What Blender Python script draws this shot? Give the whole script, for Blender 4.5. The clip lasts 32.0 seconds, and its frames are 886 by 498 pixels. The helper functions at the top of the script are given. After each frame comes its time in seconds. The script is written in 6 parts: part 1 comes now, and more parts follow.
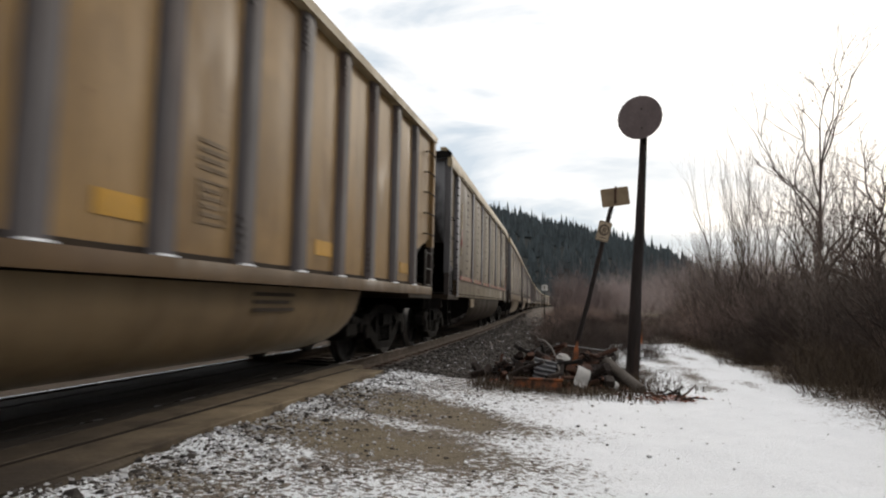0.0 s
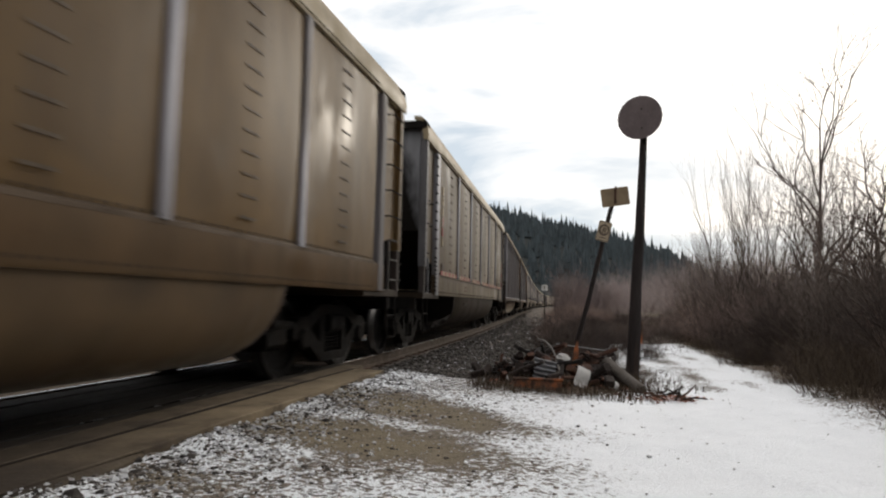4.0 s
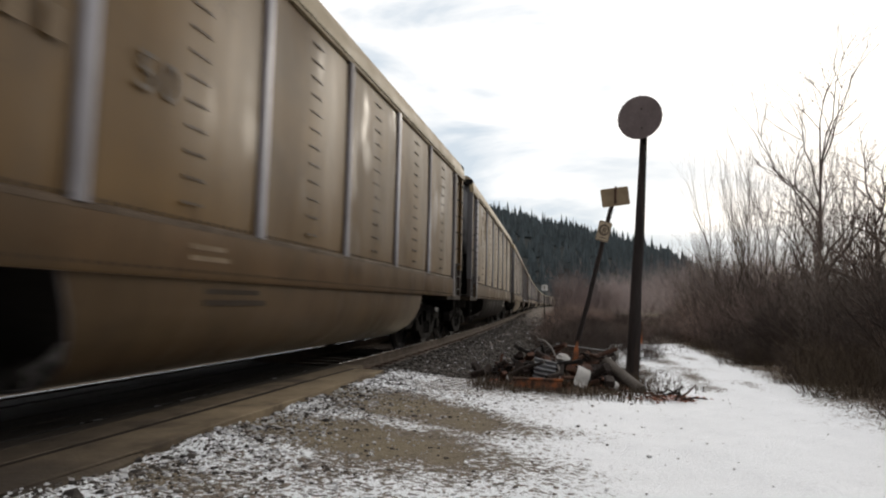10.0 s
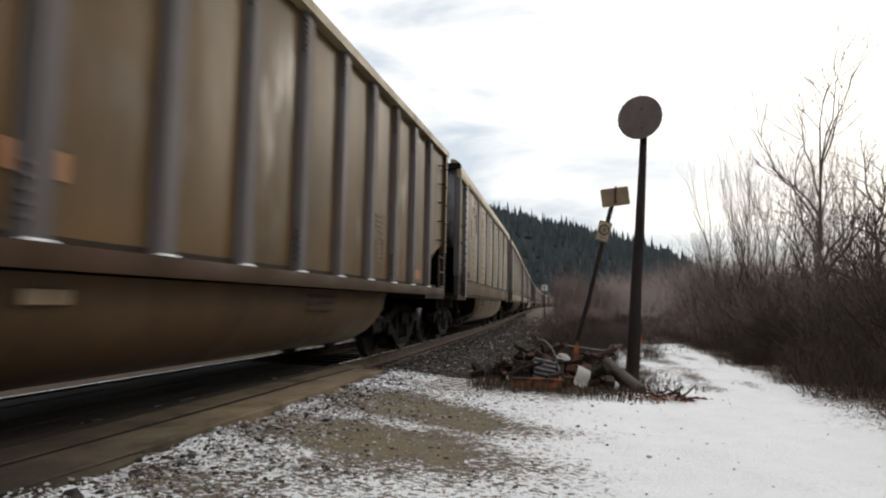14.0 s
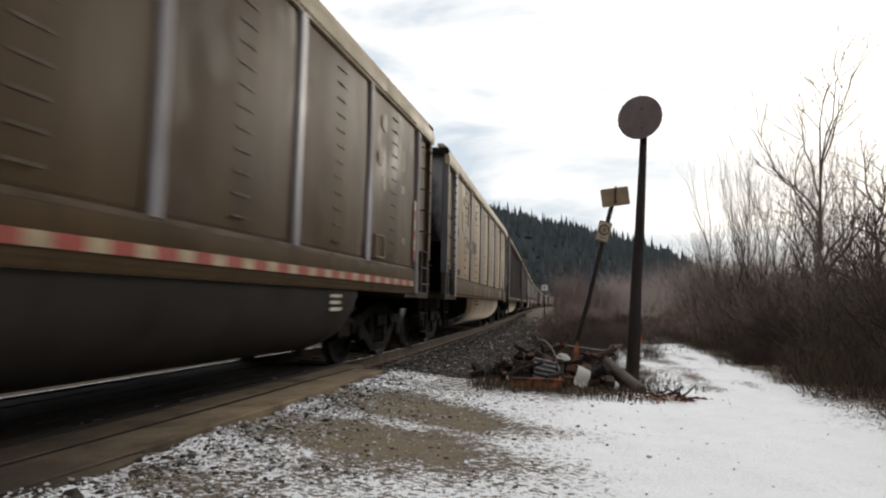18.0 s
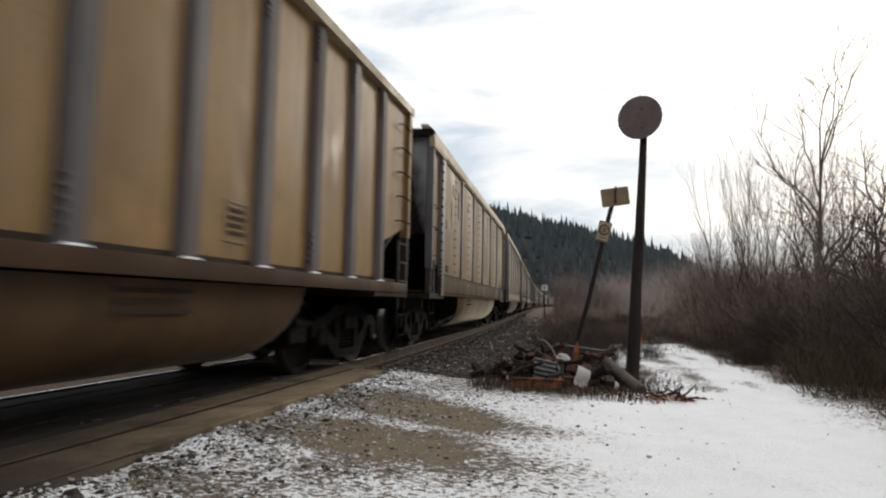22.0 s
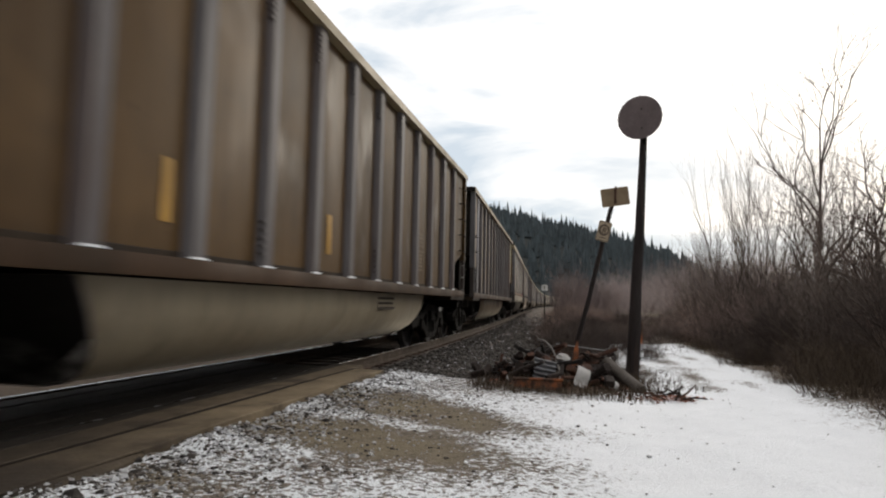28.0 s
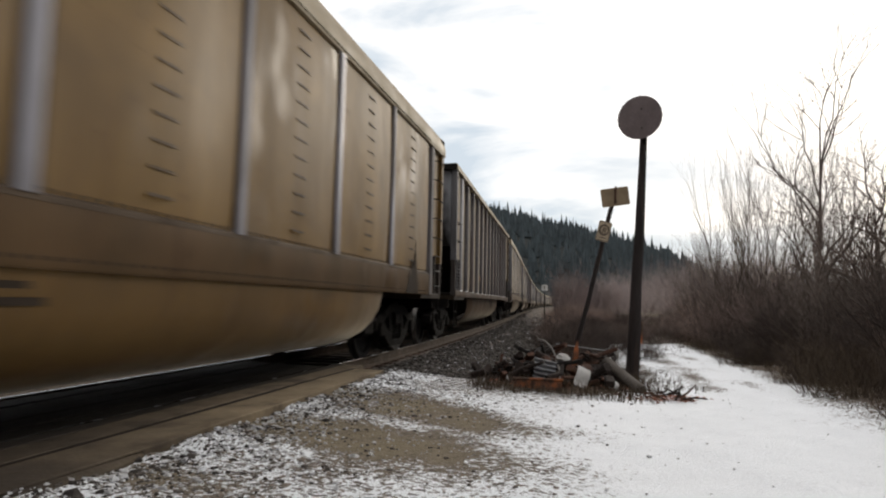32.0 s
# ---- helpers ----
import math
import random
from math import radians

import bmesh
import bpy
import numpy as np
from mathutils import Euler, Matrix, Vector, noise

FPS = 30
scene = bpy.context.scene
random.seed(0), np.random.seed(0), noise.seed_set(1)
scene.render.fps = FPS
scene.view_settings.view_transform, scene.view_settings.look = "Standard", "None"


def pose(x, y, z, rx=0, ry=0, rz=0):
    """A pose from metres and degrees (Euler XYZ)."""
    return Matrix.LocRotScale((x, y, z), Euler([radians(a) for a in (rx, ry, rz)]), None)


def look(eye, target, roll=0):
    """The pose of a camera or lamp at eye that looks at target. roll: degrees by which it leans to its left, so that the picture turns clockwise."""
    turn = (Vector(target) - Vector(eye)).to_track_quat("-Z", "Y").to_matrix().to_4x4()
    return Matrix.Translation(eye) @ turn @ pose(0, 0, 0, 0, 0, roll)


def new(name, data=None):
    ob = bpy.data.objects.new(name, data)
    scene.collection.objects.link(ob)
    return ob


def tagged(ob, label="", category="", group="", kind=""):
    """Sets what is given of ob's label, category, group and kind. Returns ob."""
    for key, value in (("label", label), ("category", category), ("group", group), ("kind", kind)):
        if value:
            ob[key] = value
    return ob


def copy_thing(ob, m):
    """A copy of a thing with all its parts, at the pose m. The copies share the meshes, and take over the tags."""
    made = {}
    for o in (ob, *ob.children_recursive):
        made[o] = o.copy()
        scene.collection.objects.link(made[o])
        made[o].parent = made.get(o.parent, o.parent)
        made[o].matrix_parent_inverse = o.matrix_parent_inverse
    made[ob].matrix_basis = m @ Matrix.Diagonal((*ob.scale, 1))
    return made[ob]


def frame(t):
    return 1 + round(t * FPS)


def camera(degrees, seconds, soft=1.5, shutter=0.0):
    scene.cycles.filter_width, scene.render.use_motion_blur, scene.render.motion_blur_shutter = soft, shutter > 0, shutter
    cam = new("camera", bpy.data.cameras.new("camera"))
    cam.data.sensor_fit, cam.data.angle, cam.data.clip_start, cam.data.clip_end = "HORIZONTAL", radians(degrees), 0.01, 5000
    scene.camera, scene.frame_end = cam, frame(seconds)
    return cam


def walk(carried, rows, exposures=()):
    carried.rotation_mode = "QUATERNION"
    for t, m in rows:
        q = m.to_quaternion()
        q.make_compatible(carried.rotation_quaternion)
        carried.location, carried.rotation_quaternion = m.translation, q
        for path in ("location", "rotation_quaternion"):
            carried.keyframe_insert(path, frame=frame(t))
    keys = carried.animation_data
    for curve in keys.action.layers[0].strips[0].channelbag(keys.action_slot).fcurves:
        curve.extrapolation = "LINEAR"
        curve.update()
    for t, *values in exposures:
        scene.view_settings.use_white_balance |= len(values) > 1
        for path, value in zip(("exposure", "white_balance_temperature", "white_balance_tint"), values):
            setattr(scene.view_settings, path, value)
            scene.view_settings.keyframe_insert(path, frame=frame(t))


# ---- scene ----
# The camera stands beside a level crossing, 0.92 m above the rails, looking along a coal train that comes towards it.
cam = camera(70.2, 32.0, soft=2.1, shutter=0.3)
EYE = (0.0, 0.0, 0.923)
AIM = (0.0, 10.0, 0.923 + 10.0 * math.tan(radians(4.82)))
walk(cam, [(0.0, look(EYE, AIM, 1.21)), (32.0, look(EYE, AIM, 1.21))], exposures=[(0.0, 0.13, 6800, 10), (32.0, 0.13, 6800, 10)])

# ---- light: a bright overcast winter sky, the sun behind cloud to the right ----
SUN_TURN, SUN_UP = radians(36.5), radians(19)
world = bpy.data.worlds.new("winter_sky")
scene.world = world
world.use_nodes = True
wn, wl = world.node_tree.nodes, world.node_tree.links
wn.clear()
w_out, w_bg, w_sky = wn.new("ShaderNodeOutputWorld"), wn.new("ShaderNodeBackground"), wn.new("ShaderNodeTexSky")
w_sky.sky_type, w_sky.sun_disc, w_sky.sun_elevation, w_sky.sun_rotation = "NISHITA", False, SUN_UP, SUN_TURN
w_sky.air_density, w_sky.dust_density = 1.0, 2.0
w_co, w_map, w_noise, w_ramp = wn.new("ShaderNodeTexCoord"), wn.new("ShaderNodeMapping"), wn.new("ShaderNodeTexNoise"), wn.new("ShaderNodeValToRGB")
w_map.inputs["Scale"].default_value = (1.6, 1.6, 6.5)
w_map.inputs["Location"].default_value = (0.35, 0.1, 0.12)
w_noise.inputs["Scale"].default_value, w_noise.inputs["Detail"].default_value, w_noise.inputs["Roughness"].default_value = 1.7, 6.0, 0.52
w_noise.inputs["Distortion"].default_value = 0.4
w_ramp.color_ramp.elements[0].position, w_ramp.color_ramp.elements[0].color = 0.38, (5.4, 6.3, 7.3, 1)
w_ramp.color_ramp.elements[1].position, w_ramp.color_ramp.elements[1].color = 0.57, (10.4, 10.4, 10.5, 1)
w_mix = wn.new("ShaderNodeMix")
w_mix.data_type = "RGBA"
w_mix.inputs[0].default_value = 0.94
wl.new(w_co.outputs["Generated"], w_map.inputs["Vector"])
wl.new(w_map.outputs[0], w_noise.inputs["Vector"])
w_sep, w_lift = wn.new("ShaderNodeSeparateXYZ"), wn.new("ShaderNodeMath")
w_lift.operation = "MULTIPLY_ADD"
w_lift.inputs[1].default_value = 0.45
w_base = wn.new("ShaderNodeMath")
w_base.operation = "SUBTRACT"
w_base.inputs[1].default_value = 0.13
wl.new(w_co.outputs["Generated"], w_sep.inputs[0])
wl.new(w_sep.outputs[2], w_lift.inputs[0])
wl.new(w_noise.outputs[0], w_lift.inputs[2])
wl.new(w_lift.outputs[0], w_base.inputs[0])
wl.new(w_base.outputs[0], w_ramp.inputs[0])
wl.new(w_sky.outputs[0], w_mix.inputs[6])
wl.new(w_ramp.outputs[0], w_mix.inputs[7])
wl.new(w_mix.outputs[2], w_bg.inputs[0])
w_bg.inputs[1].default_value = 0.109
wl.new(w_bg.outputs[0], w_out.inputs[0])
sun = new("sun", bpy.data.lights.new("sun", "SUN"))
sun.data.energy, sun.data.angle, sun.data.color = 0.6, radians(12), (1.0, 0.93, 0.82)
sun_dir = Vector((math.sin(SUN_TURN) * math.cos(SUN_UP), math.cos(SUN_TURN) * math.cos(SUN_UP), math.sin(SUN_UP)))
sun.matrix_world = look(sun_dir * 50, (0, 0, 0))

# ---- materials ----
MATS = {}


def mat(name, base, rough=0.8, metal=0.0, second=None, scale=3.0, amount=0.5, stretch=(1, 1, 1), bump=0.2, fine=40.0,
        dirt=None, dirt_low=0.45, dirt_high=0.7, dirt_scale=1.2, dirt_stretch=(1, 1, 1), random_shade=0.0, spec=0.3, island=False, soot_z=None, mud_y=None, dust=0.0, stain=None):
    """Two-scale noise between base and second colour, stains of a third, fine relief."""
    m = bpy.data.materials.new(name)
    m.use_nodes = True
    n, l = m.node_tree.nodes, m.node_tree.links
    b = n["Principled BSDF"]
    b.inputs["Roughness"].default_value, b.inputs["Metallic"].default_value = rough, metal
    b.inputs["Specular IOR Level"].default_value = spec
    second = second or tuple(c * 0.6 for c in base)
    co = n.new("ShaderNodeTexCoord")

    def noise_of(sc, st, detail=6.0, rg=0.6):
        mp, tx = n.new("ShaderNodeMapping"), n.new("ShaderNodeTexNoise")
        mp.inputs["Scale"].default_value = st
        tx.inputs["Scale"].default_value, tx.inputs["Detail"].default_value, tx.inputs["Roughness"].default_value = sc, detail, rg
        l.new(co.outputs["Object"], mp.inputs[0])
        l.new(mp.outputs[0], tx.inputs["Vector"])
        return tx.outputs[0]

    def mixed(fac, a, c):
        mx = n.new("ShaderNodeMix")
        mx.data_type = "RGBA"
        l.new(fac, mx.inputs[0])
        for s, v in ((6, a), (7, c)):
            if isinstance(v, tuple):
                mx.inputs[s].default_value = (*v, 1)
            else:
                l.new(v, mx.inputs[s])
        return mx.outputs[2]

    def ramp(fac, lo, hi):
        mr = n.new("ShaderNodeMapRange")
        mr.inputs[1].default_value, mr.inputs[2].default_value = lo, hi
        l.new(fac, mr.inputs[0])
        return mr.outputs[0]

    big = ramp(noise_of(scale, stretch), 0.5 - 0.3 * (1.1 - amount), 0.5 + 0.3 * (1.1 - amount))
    small = noise_of(fine, stretch, 4.0, 0.7)
    col = mixed(big, base, second)
    col = mixed(ramp(small, 0.35, 0.9), col, tuple(c * 0.62 for c in base))
    if dirt:
        col = mixed(ramp(noise_of(dirt_scale, dirt_stretch), dirt_low, dirt_high), col, dirt)
    if stain:
        # thin runs of rust and grime down the sheet, and broad uneven fading
        col = mixed(ramp(noise_of(5.0, (1, 1, 0.07), 5.0, 0.65), 0.55, 0.80), col, stain)
        col = mixed(ramp(noise_of(0.55, (1, 1, 1.3), 3.0), 0.50, 0.85), col, tuple(c * 1.3 for c in base))
        col = mixed(ramp(noise_of(9.0, (1, 1, 0.8), 3.0), 0.66, 0.76), col, stain)
    if dust:
        b.inputs["Sheen Weight"].default_value, b.inputs["Sheen Roughness"].default_value = 3.8 * dust, 0.20
        b.inputs["Coat Weight"].default_value, b.inputs["Coat Roughness"].default_value = 0.6 * dust, 0.34
        b.inputs["Sheen Tint"].default_value = (1.0, 0.90, 0.74, 1)
    if mud_y:
        # mud carried on to the boards by wheels
        sp = n.new("ShaderNodeSeparateXYZ")
        l.new(co.outputs["Object"], sp.inputs[0])
        ad = n.new("ShaderNodeMath")
        ad.operation = "MULTIPLY_ADD"
        l.new(noise_of(1.1, (1, 1, 1)), ad.inputs[0])
        ad.inputs[1].default_value = 3.2
        l.new(sp.outputs[1], ad.inputs[2])
        col = mixed(ramp(ad.outputs[0], mud_y[0], mud_y[1]), (0.026, 0.019, 0.015), col)
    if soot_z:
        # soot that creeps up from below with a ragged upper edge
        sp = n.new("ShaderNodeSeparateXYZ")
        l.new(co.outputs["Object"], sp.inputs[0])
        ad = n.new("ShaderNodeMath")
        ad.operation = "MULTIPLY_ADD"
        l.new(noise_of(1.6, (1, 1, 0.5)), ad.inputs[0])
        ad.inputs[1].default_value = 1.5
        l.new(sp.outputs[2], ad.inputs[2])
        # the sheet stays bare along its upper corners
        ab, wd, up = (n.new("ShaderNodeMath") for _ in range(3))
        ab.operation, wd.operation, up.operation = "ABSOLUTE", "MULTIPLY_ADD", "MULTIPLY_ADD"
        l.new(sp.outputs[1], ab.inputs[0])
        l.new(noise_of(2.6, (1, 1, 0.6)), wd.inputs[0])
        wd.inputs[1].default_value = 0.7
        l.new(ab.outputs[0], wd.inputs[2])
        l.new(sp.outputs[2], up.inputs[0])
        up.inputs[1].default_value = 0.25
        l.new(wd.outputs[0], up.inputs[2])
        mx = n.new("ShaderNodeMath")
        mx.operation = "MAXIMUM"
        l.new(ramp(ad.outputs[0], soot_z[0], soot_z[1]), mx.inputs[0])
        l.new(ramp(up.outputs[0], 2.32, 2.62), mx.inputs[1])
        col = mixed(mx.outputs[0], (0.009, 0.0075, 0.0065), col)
    if random_shade:
        if island:
            rnd = n.new("ShaderNodeNewGeometry").outputs["Random Per Island"]
        else:
            rnd = n.new("ShaderNodeObjectInfo").outputs["Random"]
        hs = n.new("ShaderNodeHueSaturation")
        mr = n.new("ShaderNodeMapRange")
        mr.inputs[3].default_value, mr.inputs[4].default_value = 1 - random_shade, 1 + random_shade
        l.new(rnd, mr.inputs[0])
        l.new(mr.outputs[0], hs.inputs["Value"])
        l.new(col, hs.inputs["Color"])
        col = hs.outputs[0]
    l.new(col, b.inputs["Base Color"])
    if bump:
        bp = n.new("ShaderNodeBump")
        bp.inputs["Strength"].default_value, bp.inputs["Distance"].default_value = bump, 0.02
        l.new(small, bp.inputs["Height"])
        if dust:
            dent = n.new("ShaderNodeBump")
            dent.inputs["Strength"].default_value, dent.inputs["Distance"].default_value = 0.55, 0.05
            l.new(noise_of(1.3, (1, 1, 0.5), 2.0, 0.5), dent.inputs["Height"])
            l.new(dent.outputs[0], bp.inputs["Normal"])
        l.new(bp.outputs[0], b.inputs["Normal"])
    rr = n.new("ShaderNodeMapRange")
    rr.inputs[3].default_value, rr.inputs[4].default_value = max(0.05, rough - 0.12), min(1.0, rough + 0.12)
    l.new(big, rr.inputs[0])
    rough_out = rr.outputs[0]
    if dust:
        # the sheet is rubbed glossy in upright patches
        rub, mn = ramp(noise_of(1.5, (1, 1, 0.42), 3.0, 0.55), 0.56, 0.68), n.new("ShaderNodeMix")
        l.new(rub, mn.inputs[0])
        l.new(rough_out, mn.inputs[2])
        mn.inputs[3].default_value = 0.30
        rough_out = mn.outputs[0]
    l.new(rough_out, b.inputs["Roughness"])
    MATS[name] = m
    return m


STREAK = (1.0, 1.0, 0.16)


def car_paint(name, base, second, dirt, spec=0.20, dust=0.17):
    return mat(name, base, 0.58, 0.0, second, 1.1, 0.5, STREAK, 0.08, 16.0, dirt, 0.46, 0.72, 0.9, (1, 1, 0.35), spec=spec, dust=dust, stain=tuple(0.5 * c * k for c, k in zip(base, (1.0, 0.85, 0.75))))


PAINT = {
    "tan": car_paint("dusty_tan_paint", (0.124, 0.069, 0.020), (0.095, 0.053, 0.0155), (0.056, 0.032, 0.012)),
    "ochre": car_paint("ochre_tan_paint", (0.290, 0.178, 0.072), (0.230, 0.140, 0.056), (0.145, 0.088, 0.040)),
    "amber": car_paint("amber_paint", (0.360, 0.160, 0.022), (0.282, 0.126, 0.020), (0.171, 0.076, 0.016)),
    "oxide": car_paint("faded_oxide_paint", (0.155, 0.057, 0.028), (0.116, 0.046, 0.024), (0.062, 0.030, 0.017)),
    "gold": car_paint("golden_tan_paint", (0.199, 0.116, 0.035), (0.155, 0.090, 0.029), (0.091, 0.054, 0.021)),
    "drab": car_paint("brown_grey_paint", (0.066, 0.039, 0.0145), (0.050, 0.029, 0.0115), (0.030, 0.018, 0.008), 0.10, 0.18),
    "umber": car_paint("umber_paint", (0.102, 0.057, 0.021), (0.076, 0.043, 0.016), (0.040, 0.023, 0.010), 0.12, 0.06),
    "brown": car_paint("dark_brown_paint", (0.062, 0.033, 0.014), (0.043, 0.023, 0.011), (0.022, 0.012, 0.007), 0.02, 0.0),
    "pale": car_paint("pale_grey_paint", (0.260, 0.217, 0.150), (0.208, 0.170, 0.119), (0.130, 0.098, 0.063)),
    "green": car_paint("faded_green_paint", (0.165, 0.185, 0.055), (0.135, 0.145, 0.050), (0.150, 0.105, 0.045)),
    "fawn": car_paint("dusty_fawn_paint", (0.168, 0.116, 0.062), (0.130, 0.090, 0.049), (0.074, 0.051, 0.030), 0.16, 0.09),
    "plate": car_paint("red_brown_grime", (0.104, 0.062, 0.030), (0.082, 0.050, 0.023), (0.045, 0.029, 0.015), 0.12, 0.05),
    "sill": car_paint("rust_brown_sill_grime", (0.058, 0.032, 0.018), (0.041, 0.024, 0.014), (0.022, 0.015, 0.010), 0.05, 0.0),
    "platform": car_paint("grimy_platform_paint", (0.034, 0.023, 0.015), (0.022, 0.016, 0.011), (0.025, 0.018, 0.012), 0.1, 0.0),
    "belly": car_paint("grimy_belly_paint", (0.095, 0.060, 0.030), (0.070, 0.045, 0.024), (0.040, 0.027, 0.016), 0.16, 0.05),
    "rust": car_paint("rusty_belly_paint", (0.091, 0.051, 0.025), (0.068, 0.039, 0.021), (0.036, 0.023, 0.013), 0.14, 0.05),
    "dark": car_paint("sooty_paint", (0.030, 0.026, 0.023), (0.022, 0.019, 0.017), (0.016, 0.014, 0.012), 0.06, 0.0),
    "grime": car_paint("sooty_brown_belly_paint", (0.042, 0.030, 0.020), (0.031, 0.023, 0.016), (0.020, 0.015, 0.011), 0.1, 0.0),
}
corner_metal = mat("bare_corner_metal", (0.25, 0.245, 0.268), 0.5, 0.15, (0.175, 0.17, 0.185), 1.5, 0.6, STREAK, 0.1, 22.0,
                   (0.10, 0.085, 0.075), 0.52, 0.75, 1.5, STREAK)
corner_grey = mat("sooted_corner_metal", (0.13, 0.125, 0.132), 0.55, 0.1, (0.085, 0.08, 0.083), 1.5, 0.6, STREAK, 0.1, 22.0,
                  (0.045, 0.04, 0.036), 0.45, 0.70, 1.5, STREAK, spec=0.2)
aluminium = mat("weathered_aluminium", (0.295, 0.288, 0.318), 0.45, 0.2, (0.18, 0.173, 0.19), 1.5, 0.6, STREAK, 0.1, 22.0,
                (0.085, 0.07, 0.06), 0.5, 0.75, 1.5, STREAK)
dull_post = mat("dull_grey_post", (0.108, 0.097, 0.099), 0.6, 0.05, (0.076, 0.068, 0.07), 1.5, 0.6, STREAK, 0.12, 22.0,
                (0.075, 0.045, 0.034), 0.48, 0.70, 3.0, (1, 1, 0.1))
dark_post = mat("dark_grey_post", (0.062, 0.054, 0.052), 0.6, 0.05, (0.042, 0.036, 0.034), 1.5, 0.6, STREAK, 0.12, 22.0,
                 (0.035, 0.022, 0.016), 0.48, 0.70, 3.0, (1, 1, 0.1), spec=0.15)
tag_metal = mat("pale_tag", (0.27, 0.24, 0.19), 0.6, 0.0, (0.30, 0.27, 0.22), 8.0)
end_soot = mat("sooty_end_sheet", (0.010, 0.0085, 0.0075), 0.85, 0.0, (0.018, 0.015, 0.0125), 1.6, 0.6, STREAK, 0.2, 14.0, spec=0.04)
chord_metal = mat("dusty_top_chord", (0.33, 0.26, 0.16), 0.55, 0.0, (0.26, 0.205, 0.125), 2.0, 0.5, (1, 1, 1), 0.1, 20.0)
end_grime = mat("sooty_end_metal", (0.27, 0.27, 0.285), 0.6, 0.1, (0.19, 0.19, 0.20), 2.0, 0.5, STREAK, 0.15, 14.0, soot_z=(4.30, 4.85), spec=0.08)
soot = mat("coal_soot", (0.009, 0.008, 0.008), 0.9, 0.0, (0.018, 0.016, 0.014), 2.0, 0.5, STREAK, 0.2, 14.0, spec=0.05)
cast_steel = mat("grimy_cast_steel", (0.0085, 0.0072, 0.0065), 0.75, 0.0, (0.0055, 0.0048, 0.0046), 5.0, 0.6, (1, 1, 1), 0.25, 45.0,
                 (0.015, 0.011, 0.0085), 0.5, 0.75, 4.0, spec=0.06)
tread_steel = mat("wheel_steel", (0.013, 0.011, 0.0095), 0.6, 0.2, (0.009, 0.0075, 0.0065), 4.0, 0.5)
worn_tread = mat("worn_wheel_tread", (0.22, 0.21, 0.20), 0.45, 1.0, (0.20, 0.19, 0.18), 4.0, 0.5)
bright_rod = mat("worn_grab_iron", (0.045, 0.039, 0.035), 0.55, 0.4, (0.03, 0.025, 0.022), 6.0)
snow_mat = mat("thin_snow", (0.86, 0.87, 0.89), 0.75, 0.0, (0.66, 0.68, 0.72), 3.0, 0.5, (1, 1, 1), 0.5, 30.0)
reflect_red = mat("red_reflector", (0.30, 0.040, 0.032), 0.5, 0.0, (0.20, 0.05, 0.035), 5.0, 0.6)
reflect_white = mat("white_reflector", (0.40, 0.32, 0.20), 0.5, 0.0, (0.22, 0.16, 0.10), 7.0, 0.6)
mark_yellow = mat("yellow_mark", (0.55, 0.285, 0.025), 0.55, dirt=(0.30, 0.17, 0.04))
mark_orange = mat("faded_orange_mark", (0.42, 0.20, 0.09), 0.6)
mark_pale = mat("pale_stencil", (0.52, 0.46, 0.37), 0.6)
# sooty plate; its pale blotches paint in the light on the tub ends
tub_end_sooty_lit = mat("sooty_plate_with_lit_spots", (0.012, 0.010, 0.009), 0.7, 0.0, (0.024, 0.021, 0.019), 2.0, 0.5, (1, 1, 1), 0.2, 14.0,
                (0.12, 0.115, 0.11), 0.54, 0.64, 1.4, spec=0.1)
rubbed = mat("rubbed_grey_tan_paint", (0.20, 0.15, 0.095), 0.5, 0.0, (0.12, 0.08, 0.046), 6.0, 0.7, STREAK)
skylit_pale = mat("skylit_edge_metal", (0.52, 0.51, 0.50), 0.5, 0.2, (0.34, 0.33, 0.32), 6.0, 0.7, (1, 1, 1), 0.15, 20.0, (0.04, 0.036, 0.033), 0.50, 0.66, 3.0)
worn_and_glint_paint = mat("rubbed_and_glint_pale_paint", (0.25, 0.187, 0.115), 0.5, 0.0, (0.16, 0.108, 0.056), 5.0, 0.6, STREAK)
seam_and_crease_dark = mat("seam_and_crease_dark", (0.085, 0.054, 0.03), 0.7, 0.0, (0.05, 0.033, 0.02), 3.0, 0.6, (1, 1, 1), 0.2, 30.0)
stain_soot = mat("soot_stain", (0.030, 0.023, 0.018), 0.8, 0.0, (0.055, 0.040, 0.028), 4.0, 0.7, (1, 1, 0.5), 0.1, 20.0, spec=0.1)
mark_faint = mat("faint_stencil", (0.155, 0.10, 0.05), 0.6)
mark_soot = mat("sooty_stencil", (0.045, 0.032, 0.023), 0.7, spec=0.1)
mark_dark = mat("dark_stencil", (0.10, 0.075, 0.055), 0.6)
rail_side = mat("rusty_rail", (0.095, 0.066, 0.045), 0.8, 0.2, (0.06, 0.043, 0.032), 6.0, 0.5, (1, 1, 1), 0.3, 60.0)
rail_top = mat("polished_rail_head", (0.55, 0.55, 0.56), 0.22, 1.0, (0.42, 0.42, 0.43), 3.0)
tie_wood = mat("creosoted_tie", (0.075, 0.055, 0.042), 0.9, 0.0, (0.045, 0.035, 0.03), 3.0, 0.5, (1, 1, 6), 0.5, 25.0, random_shade=0.25)
plank_wood = mat("weathered_crossing_plank", (0.215, 0.163, 0.103), 0.85, 0.0, (0.120, 0.090, 0.057), 1.6, 0.6, (1, 1, 1), 0.5, 24.0,
                 (0.045, 0.033, 0.024), 0.54, 0.76, 1.6, random_shade=0.1, mud_y=(4.4, 6.8))
